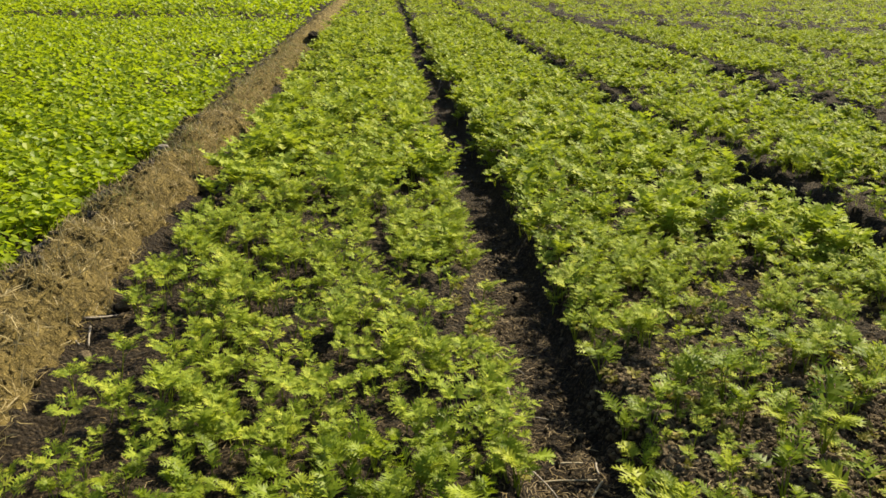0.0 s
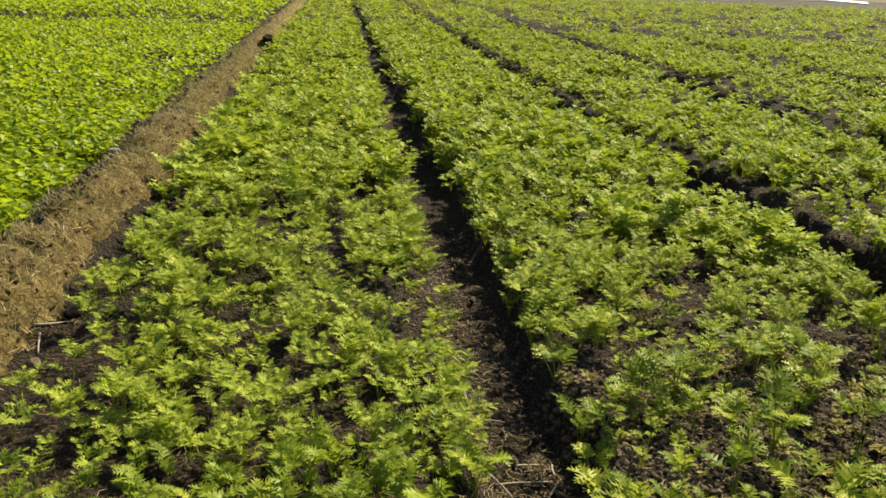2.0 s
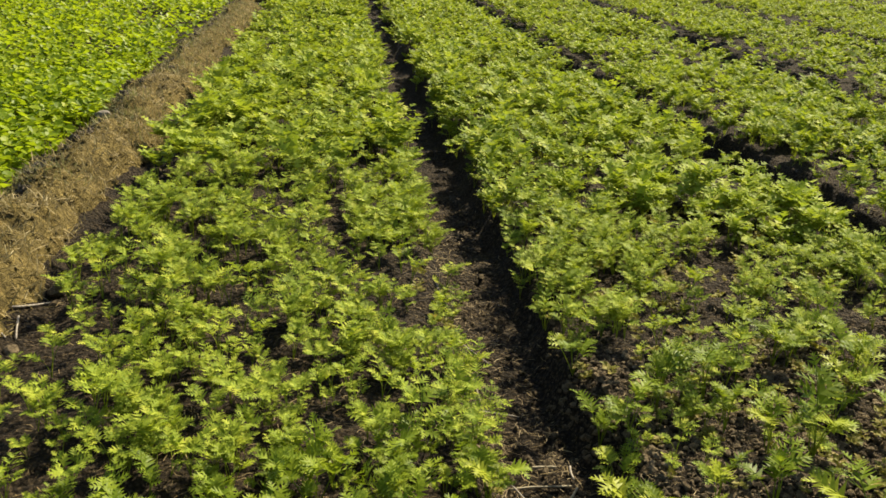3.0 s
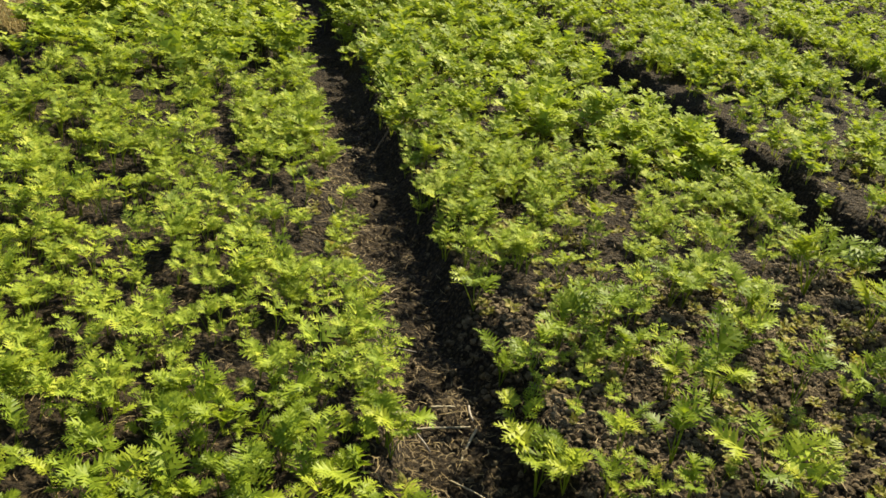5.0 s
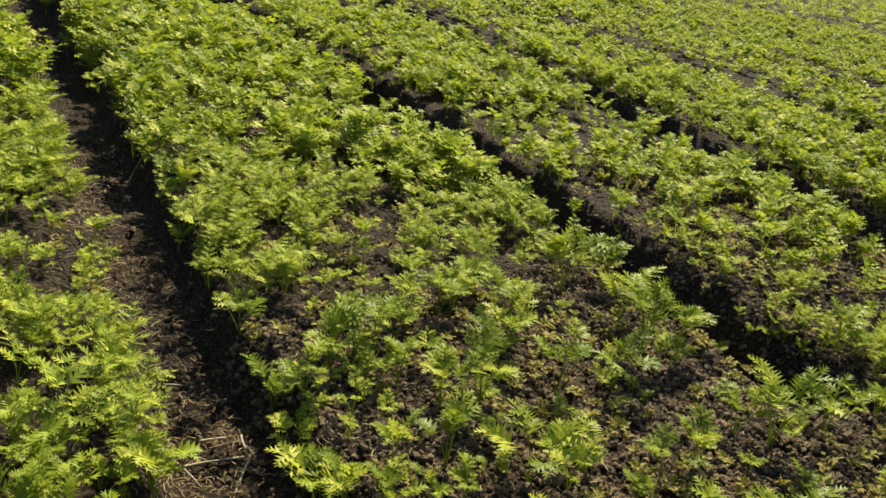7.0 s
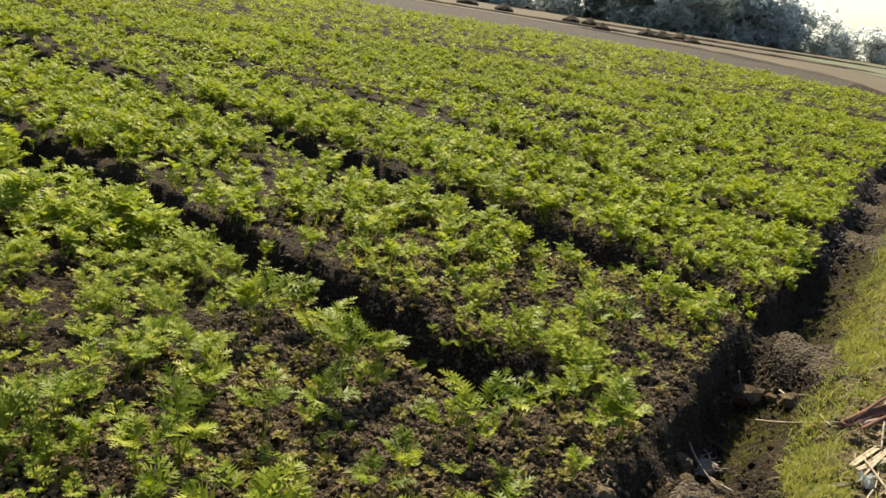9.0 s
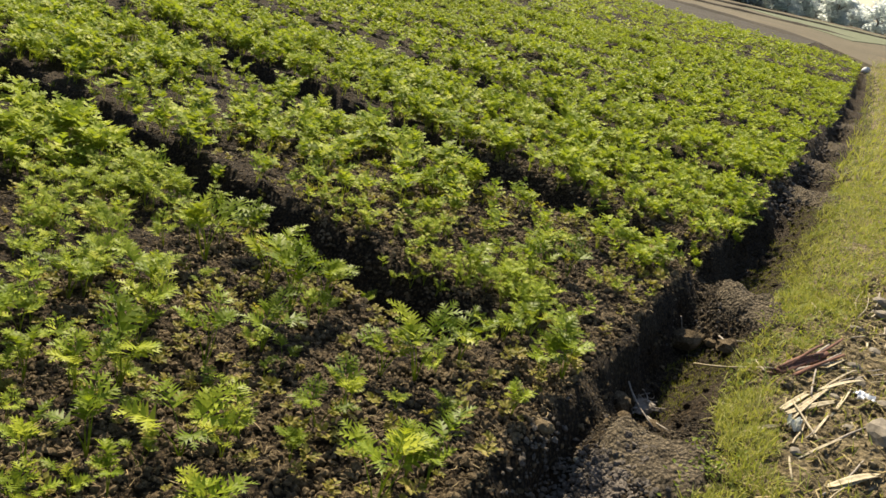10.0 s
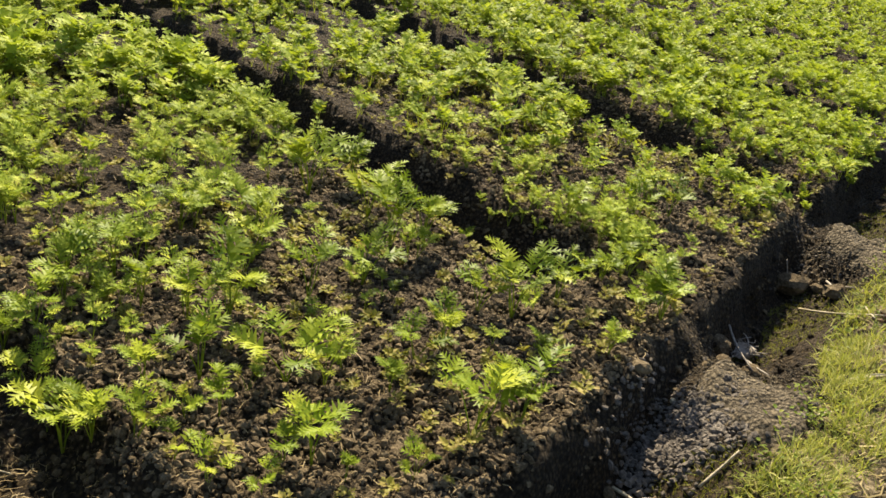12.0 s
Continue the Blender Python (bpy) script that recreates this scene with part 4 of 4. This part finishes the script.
def scrap(name, x, y, size, material, label, r, height=0.35):
    """A crumpled piece of thin sheet."""
    bm = bmesh.new()
    bmesh.ops.create_grid(bm, x_segments=9, y_segments=9, size=1.0)
    off = Vector((r.uniform(0, 9), r.uniform(0, 9), 0))
    for v in bm.verts:
        a = noise.noise(v.co * 1.6 + off), noise.noise(v.co * 1.6 - off), noise.noise(v.co * 2.2 + off * 2)
        edge = 1 - 0.25 * abs(noise.noise(v.co * 3 + off))
        v.co = Vector((v.co.x * 0.8 * edge + 0.35 * a[0], v.co.y * 0.55 * edge + 0.35 * a[1], height * (1 + a[2] * 1.3))) * size
    me = bpy.data.meshes.new(name)
    bm.to_mesh(me)
    bm.free()
    me.materials.append(material)
    ob = new(name, me)
    ob.modifiers.new("thickness", "SOLIDIFY").thickness = 0.0015
    ob.location = (x, y, land_at(x, y))
    ob.rotation_euler = (0, 0, r.uniform(0, 6.28))
    return tagged(ob, label, "litter")


scrap("plastic_scrap", 3.86, 0.575, 0.055, WHITE, "crumpled white plastic scrap among straw on the bank", r)
scrap("plastic_scrap", 2.25, 0.94, 0.045, WHITE, "torn white plastic scrap at the ditch edge", r, 0.3)
scrap("plastic_scrap", 2.62, 0.80, 0.016, WHITE, "tiny white plastic scrap in the grass", r, 0.3)
film = scrap("plastic_film", 3.31, 0.685, 0.042, GREYFILM, "crumpled greyish clear plastic film in the grass", r, 0.8)


# loose bits too many to count
def strips(name, x, y, z, low, high, material, label, category, seed):
    r = np.random.default_rng(seed)
    tmpl = []
    for k in range(8):
        b = r.uniform(-0.25, 0.25)
        tmpl.append((np.array([(0, -0.03, 0), (0, 0.03, 0.02), (0.5, b - 0.03, 0.08), (0.5, b + 0.03, 0.09), (1, -0.02, 0.02), (1, 0.02, 0.03)]), np.array([(0, 1, 3), (0, 3, 2), (2, 3, 5), (2, 5, 4)])))
    n = len(x)
    v, f = scatter(tmpl, np.stack([x, y, z], -1), r.uniform(0, 6.28, n), low + (high - low) * r.uniform(0, 1, n) ** 2, np.stack([np.abs(r.normal(0, 0.15, n)), r.uniform(0, 6.28, n)], -1), seed=seed)
    tagged(new(name, mesh_of(name, v, f, [material])), label, category, kind="stuff")


n = 1900
y = 1.6 + 3.3 * r.uniform(0, 1, n) ** 1.4
x = 0.73 + 0.11 * r.normal(0, 1, n)
strips("straw_bits", x, y, land(x, y) + 0.006, 0.010, 0.055, DEADLEAF, "chopped dry straw bits in the furrow", "straw bits", 141)
n = 2400
x = 2.3 + 4.2 * r.uniform(0, 1, n)
y = litter_edge(x) - 0.75 * r.uniform(0, 1, n) ** 1.2 + 0.03
strips("straw_litter", x, y, land(x, y) + 0.006, 0.02, 0.11, DRYGRASS, "dry straw litter trodden into the bank", "straw litter", 142)
n = 15000
x, y = near_field(r, n)
ok = (y > bed_end(x)) & (x > -0.9)
x, y = x[ok], y[ok]
strips("dead_leaves", x, y, land(x, y) + 0.006, 0.010, 0.045, DEADLEAF, "withered leaf bits scattered on the soil", "dead leaves", 143)


r = np.random.default_rng(144)
x, y = open_soil(r, 11000)
strips("dry_bits", x, y, land(x, y) + 0.008, 0.006, 0.02, DEADLEAF, "pale dry stalk and leaf bits on the crumbly soil", "dry leaf bits", 145)


def around(cx, cy, rx, ry):
    return lambda r, n: (cx + rx * r.normal(0, 1, n), cy + ry * r.normal(0, 1, n))


crumbs("gravel", 2400, around(2.54, 1.03, 0.12, 0.08), 0.006, 0.017, GRAVEL, "grey crumbled earth pellets heaped in the ditch", "gravel", 151, sink=-0.5)
crumbs("sandy_crumbs", 6500, around(2.95, 0.99, 0.13, 0.11), 0.003, 0.009, DAM_SOIL, "fine sandy crumbs on top of the ditch dam", "soil crumbs", 162, sink=-0.6)
crumbs("sandy_crumbs", 5500, around(4.74, 1.34, 0.22, 0.13), 0.003, 0.012, DAM_SOIL, "fine dry sandy crumbs on a ditch dam", "soil crumbs", 165, sink=-0.6)
crumbs("gravel", 250, around(4.68, 1.37, 0.22, 0.11), 0.006, 0.016, GRAVEL, "dry grey earth crumbs on the ditch dam", "gravel", 152)
for k, dx in enumerate((7.9, 9.5, 11.6, 14.2)):
    crumbs("gravel", 500, around(dx, float(bed_end(dx)) - 0.24, 0.36, 0.08), 0.010, 0.030, GRAVEL, "dry grey earth crumbs on a ditch dam", "gravel", 157 + k)
crumbs("bank_crumbs", 7500, lambda r, n: (2.3 + 3.9 * r.uniform(0, 1, n), 0.15 + 0.85 * r.uniform(0, 1, n)), 0.005, 0.026, BANK_SOIL, "dry crumbs of earth on the bank", "soil crumbs", 153,
       keep=lambda x, y: y < litter_edge(x) + 0.05)
crumbs("bank_crumbs", 3500, lambda r, n: ((lambda x: (x, bed_end(x) - r.uniform(0.42, 1.25, n)))(1.8 + 3.4 * r.uniform(0, 1, n))), 0.004, 0.018, BANK_SOIL, "small dry crumbs among the bank grass", "soil crumbs", 163)
# darker soil colour in place of the clod colour, deepening the wall's shade
crumbs("ditch_clods", 1400, lambda r, n: ((lambda x: (x, bed_end(x) - r.uniform(-0.05, 0.40, n)))(1.2 + 7 * r.uniform(0, 1, n) ** 1.3)), 0.005, 0.024, SOIL, "fallen clods along the ditch wall, coloured darker for its shade", "soil clods", 154,
       keep=lambda x, y: (np.abs(x - 2.85) > 0.32) & (np.abs(x - 4.66) > 0.38))


def on_ridge(r, n):
    y = 1.6 + 12 * r.uniform(0, 1, n) ** 1.6
    u = r.uniform(0.1, 1.05, n)
    axis, half = bund_axis(y)
    return axis + (u - 0.5) * 2 * half, y, u


rr = np.random.default_rng(155)
x, y, u = on_ridge(rr, 3600)
u = np.clip(u, 0.05, 0.97)
axis, half = bund_axis(y)
x = axis + (u - 0.5) * 2 * half
strips("ridge_straw", x, y, bund_height(u, x, y) + 0.003, 0.012, 0.07, DRYGRASS, "pale dry straw bits lying on the ridge", "straw bits", 156)

x, y, u = on_ridge(rr, 1200)
size = 0.005 + 0.018 * rr.uniform(0, 1, 1200) ** 2
v, f = scatter(LUMPS, np.stack([x, y, bund_height(u, x, y) + size * 0.3], -1), rr.uniform(0, 6.28, 1200), size, np.stack([rr.uniform(0, 0.7, 1200), rr.uniform(0, 6.28, 1200)], -1), seed=158)
tagged(new("ridge_crumbs", mesh_of("ridge_crumbs", v, f, [BUND_SOIL])), "ochre crumbs of earth on the ridge", "soil crumbs", kind="stuff")

x, y, u = on_ridge(rr, 1500)
u = 0.02 + 0.40 * rr.uniform(0, 1, 1500)
axis, half = bund_axis(y)
x = axis + (u - 0.5) * 2 * half
size = 0.008 + 0.034 * rr.uniform(0, 1, 1500) ** 2.4
v, f = scatter(LUMPS, np.stack([x, y, bund_height(u, x, y) + size * 0.2], -1), rr.uniform(0, 6.28, 1500), size, np.stack([rr.uniform(0, 0.7, 1500), rr.uniform(0, 6.28, 1500)], -1), seed=159)
tagged(new("ridge_clods", mesh_of("ridge_clods", v, f, [DAM_SOIL])), "dry grey clods of earth along the crest of the ridge", "soil clods", kind="stuff")

# sticks, clods and an added dark lump at the foot of the ridge
RIDGE_STICKS = [((-1.0, 3.16), (-0.88, 3.38)), ((-1.03, 3.04), (-0.96, 2.97)), ((-0.97, 3.14), (-0.93, 2.98)), ((-0.98, 3.83), (-0.95, 3.92)), ((-0.90, 5.9), (-0.78, 6.0))]
RIDGE_CLODS = [(-0.92, 3.42, 0.035), (-0.88, 3.30, 0.03), (-0.90, 4.45, 0.035), (-0.86, 4.36, 0.03), (-0.85, 6.0, 0.045), (-0.78, 5.9, 0.05), (-0.92, 2.9, 0.03), (-0.86, 5.2, 0.035), (-0.9, 7.2, 0.05), (-0.86, 8.6, 0.05)]
for a, b in RIDGE_STICKS:
    stalk(a, b, r.uniform(0.003, 0.005), GREYSTRAW, "grey dry stick at the foot of the ridge", "stick", "sticks by the ridge", r, r.uniform(-0.04, 0.04), name="stick")
for x0, y0, sz in RIDGE_CLODS:
    lump("clod", x0, y0, sz, CLOD, "dark lump of earth at the foot of the ridge", "clod", "clods by the ridge", r, 0.7, 0.2)
# added lump in dark soil colour, standing in for the notch's shaded wall
block = lump("earth_block", -0.98, 16.0, 0.125, SOIL, "dark lump added to blacken the notch in the ridge", "earth block", "", r, 0.95, 0.1)


# ---------------------------------------------------------------- beyond the field
def slab(name, corners, z, material, label, category):
    """A low plot of land with its own surface, cut into even cells."""
    bm = bmesh.new()
    face = bm.faces.new([bm.verts.new((a, b, z)) for a, b in corners])
    out = bmesh.ops.extrude_face_region(bm, geom=[face])
    for v in out["geom"]:
        if isinstance(v, bmesh.types.BMVert):
            v.co.z -= 0.3
    bmesh.ops.recalc_face_normals(bm, faces=bm.faces)
    me = bpy.data.meshes.new(name)
    bm.to_mesh(me)
    bm.free()
    me.materials.append(material)
    return tagged(new(name, me), label, category, kind="structure")


slab("ploughed_strip", [(-90, 46.2), (15, 46.4), (26.8, 41), (38.8, 19), (34, 10.5), (44.5, 13), (49.5, 18.3), (56, 27), (60, 39.5), (53, 60), (-90, 52)], 0.03, PLOUGH, "bare grey-brown ploughed strip beyond the crop", "bare field")
slab("stubble_field", [(-90, 52), (53, 60), (60, 39.5), (56, 27), (49.5, 18.3), (44.5, 13), (33, 7.5), (190, 26), (190, 190), (-90, 190)], 0.05, STUBBLE, "pale brown harvested field with dry stubble", "stubble field")
slab("green_strip", [(62, 16), (124, 20), (135, 40), (100, 38)], 0.09, FARGREEN, "pale green distant crop strip", "crop strip")
slab("green_strip", [(-60, 78), (60, 76), (60, 80), (-60, 83)], 0.09, FARGREEN, "pale green distant crop strip", "crop strip")
slab("pale_sheet", [(33.2, 53), (35.6, 57), (37, 66), (35.4, 66)], 0.12, PALE, "long strip of white sheeting on a far plot", "plastic sheet")


def ridge(points, width, height, r):
    """A low earth ridge between far plots, rounded in section."""
    verts, faces = [], []
    dense = []
    for (ax, ay), (bx, by) in zip(points[:-1], points[1:]):
        n = max(2, int(math.hypot(bx - ax, by - ay) / 1.2))
        dense += [(ax + (bx - ax) * k / n, ay + (by - ay) * k / n) for k in range(n)]
    dense.append(points[-1])
    for i, (x, y) in enumerate(dense):
        p, q = dense[max(i - 1, 0)], dense[min(i + 1, len(dense) - 1)]
        d = Vector((q[0] - p[0], q[1] - p[1])).normalized()
        h = height * (1 + 0.12 * r.normal()) * min(1, i / 3, (len(dense) - 1 - i) / 3)
        for s, z in ((-1, -0.1), (-0.5, 0.8), (0.1, 1.0), (0.6, 0.7), (1, -0.1)):
            verts.append((x - d.y * s * width, y + d.x * s * width, z * h + 0.03))
    for i in range(len(dense) - 1):
        for k in range(4):
            a = i * 5 + k
            faces.append((a, a + 1, a + 6, a + 5))
    ob = new("field_ridge", mesh_of("field_ridge", verts, faces, [PLOUGH], soft=True))
    return tagged(ob, "low dark earth ridge between far plots", "earth ridge", kind="structure")


ridge([(60, 41), (56, 27), (49.5, 18.3), (43, 12)], 0.25, 0.13, r)
ridge([(60, 62), (66, 42), (72, 33), (74, 26), (72, 17)], 0.3, 0.18, r)
ridge([(90, 60), (100, 38), (112, 18)], 0.4, 0.25, r)


def haystack(x, y, size):
    """A shock of straw: a bulging, uneven cone with a drooping thatch of loose ends."""
    bm = bmesh.new()
    rings, seg = 8, 20
    off = Vector((x, y, 0))
    rows = []
    for i in range(rings):
        t = i / (rings - 1)
        rad = (1 - t ** 2.2) * (1.0 + 0.12 * math.sin(6 * t)) + 0.05
        rows.append([bm.verts.new((rad * math.cos(a) * (1 + 0.18 * noise.noise(Vector((math.cos(a) * 2, math.sin(a) * 2, t * 3)) + off)), rad * math.sin(a) * (1 + 0.18 * noise.noise(Vector((math.sin(a) * 2, math.cos(a) * 2, t * 4)) - off)),
                                   t * 0.95)) for a in (6.283 * k / seg for k in range(seg))])
    for p, q in zip(rows[:-1], rows[1:]):
        for k in range(seg):
            bm.faces.new((p[k], p[(k + 1) % seg], q[(k + 1) % seg], q[k]))
    bm.faces.new(rows[-1])
    rr = np.random.default_rng(int(x * 10))
    for k in range(220):
        t, a = rr.uniform(0.0, 0.95), rr.uniform(0, 6.28)
        rad = (1 - t ** 2.2) + 0.06
        c = Vector((rad * math.cos(a), rad * math.sin(a), t * 0.95))
        d = Vector((math.cos(a) * 0.5, math.sin(a) * 0.5, -0.7)) * rr.uniform(0.1, 0.25)
        s = Vector((-math.sin(a), math.cos(a), 0)) * 0.02
        bm.faces.new([bm.verts.new(c + s), bm.verts.new(c - s), bm.verts.new(c + d)])
    bmesh.ops.scale(bm, vec=(size, size, size), verts=bm.verts)
    me = bpy.data.meshes.new("haystack")
    bm.to_mesh(me)
    bm.free()
    me.materials.append(HAY)
    ob = new("haystack", me)
    ob.location = (x, y, 0.03)
    return tagged(ob, "small dark brown stack of dried straw on stubble", "haystack", "haystacks on the far field")


for x0, y0, sz in [(79, 66.6, 1.15), (80.5, 67, 0.9), (74.5, 57.6, 1.05), (75.8, 58.5, 0.9), (75, 49.5, 0.95), (76, 48, 0.9), (63, 38.6, 0.78), (68, 37.2, 0.85), (68.9, 36.3, 0.9), (72, 36.2, 0.95), (71, 34.6, 0.75)]:
    haystack(x0, y0, sz * 0.85)


def tree_prototype(height, seed):
    r = np.random.default_rng(seed)
    root = new("tree")
    verts, faces = [], []

    def limb(a, b, ra, rb):
        a, b = np.array(a), np.array(b)
        d = (b - a) / np.linalg.norm(b - a)
        s = np.cross(d, (0.3, 0.9, 0.2))
        s /= np.linalg.norm(s)
        t = np.cross(d, s)
        base = len(verts)
        for c, rad in ((a, ra), ((a + b) / 2 + s * ra * 0.5, (ra + rb) / 2), (b, rb)):
            for k in range(6):
                verts.append(c + rad * (s * math.cos(k * 1.047) + t * math.sin(k * 1.047)))
        for i in range(2):
            for k in range(6):
                p, q = base + i * 6 + k, base + i * 6 + (k + 1) % 6
                faces.append((p, q, q + 6, p + 6))
    top = np.array([r.normal(0, 0.3), r.normal(0, 0.3), height * 0.6])
    limb((0, 0, -0.3), top, height * 0.032, height * 0.014)
    blobs = [(top + (0, 0, height * 0.15), height * 0.2)] + [(np.array([math.cos(k * 1.6) * height * 0.16, math.sin(k * 1.6) * height * 0.16, height * r.uniform(0.06, 0.25)]), height * 0.17) for k in range(4)]
    for k in range(7):
        a = k * 0.9 + r.uniform(-0.3, 0.3)
        z0 = height * r.uniform(0.22, 0.55)
        end = np.array([math.cos(a), math.sin(a), 0]) * height * r.uniform(0.15, 0.3) + (0, 0, z0 + height * r.uniform(0.1, 0.28))
        limb(top * (z0 / top[2]), end, height * 0.014, height * 0.005)
        blobs.append((end, height * r.uniform(0.11, 0.2)))
    trunk = new("trunk", mesh_of("trunk", verts, faces, [BARK], soft=True))
    trunk.parent = root
    cv = []
    for c, rad in blobs:
        n = 150
        d = r.normal(0, 1, (n, 3))
        d /= np.linalg.norm(d, axis=1)[:, None]
        p = c + d * rad * r.uniform(0.6, 1.1, (n, 1)) * (1.15, 1.15, 0.85)
        for q in p:
            s = height * r.uniform(0.02, 0.046)
            e = r.normal(0, 1, (3, 3)) * s
            cv += [q + e[0], q + e[1], q + e[2]]
    crown = new("crown", mesh_of("crown", np.array(cv), np.arange(len(cv)).reshape(-1, 3), [HAZED_LEAF]))
    crown.parent = root
    tagged(root, "leafy tree in the distant wood edge, its foliage painted pale with haze", "tree", "trees of the distant wood")
    return root


protos = [tree_prototype(h, 161 + k) for k, h in enumerate((9.0, 8.0, 10.0, 7.0))]
r = np.random.default_rng(171)
spots = []
for k in range(115):
    a = radians(46 + 40 * (k + r.uniform(-1, 2)) / 115)       # azimuth from +y
    d = r.uniform(160, 215)
    spots.append((d * math.sin(a), d * math.cos(a), a))
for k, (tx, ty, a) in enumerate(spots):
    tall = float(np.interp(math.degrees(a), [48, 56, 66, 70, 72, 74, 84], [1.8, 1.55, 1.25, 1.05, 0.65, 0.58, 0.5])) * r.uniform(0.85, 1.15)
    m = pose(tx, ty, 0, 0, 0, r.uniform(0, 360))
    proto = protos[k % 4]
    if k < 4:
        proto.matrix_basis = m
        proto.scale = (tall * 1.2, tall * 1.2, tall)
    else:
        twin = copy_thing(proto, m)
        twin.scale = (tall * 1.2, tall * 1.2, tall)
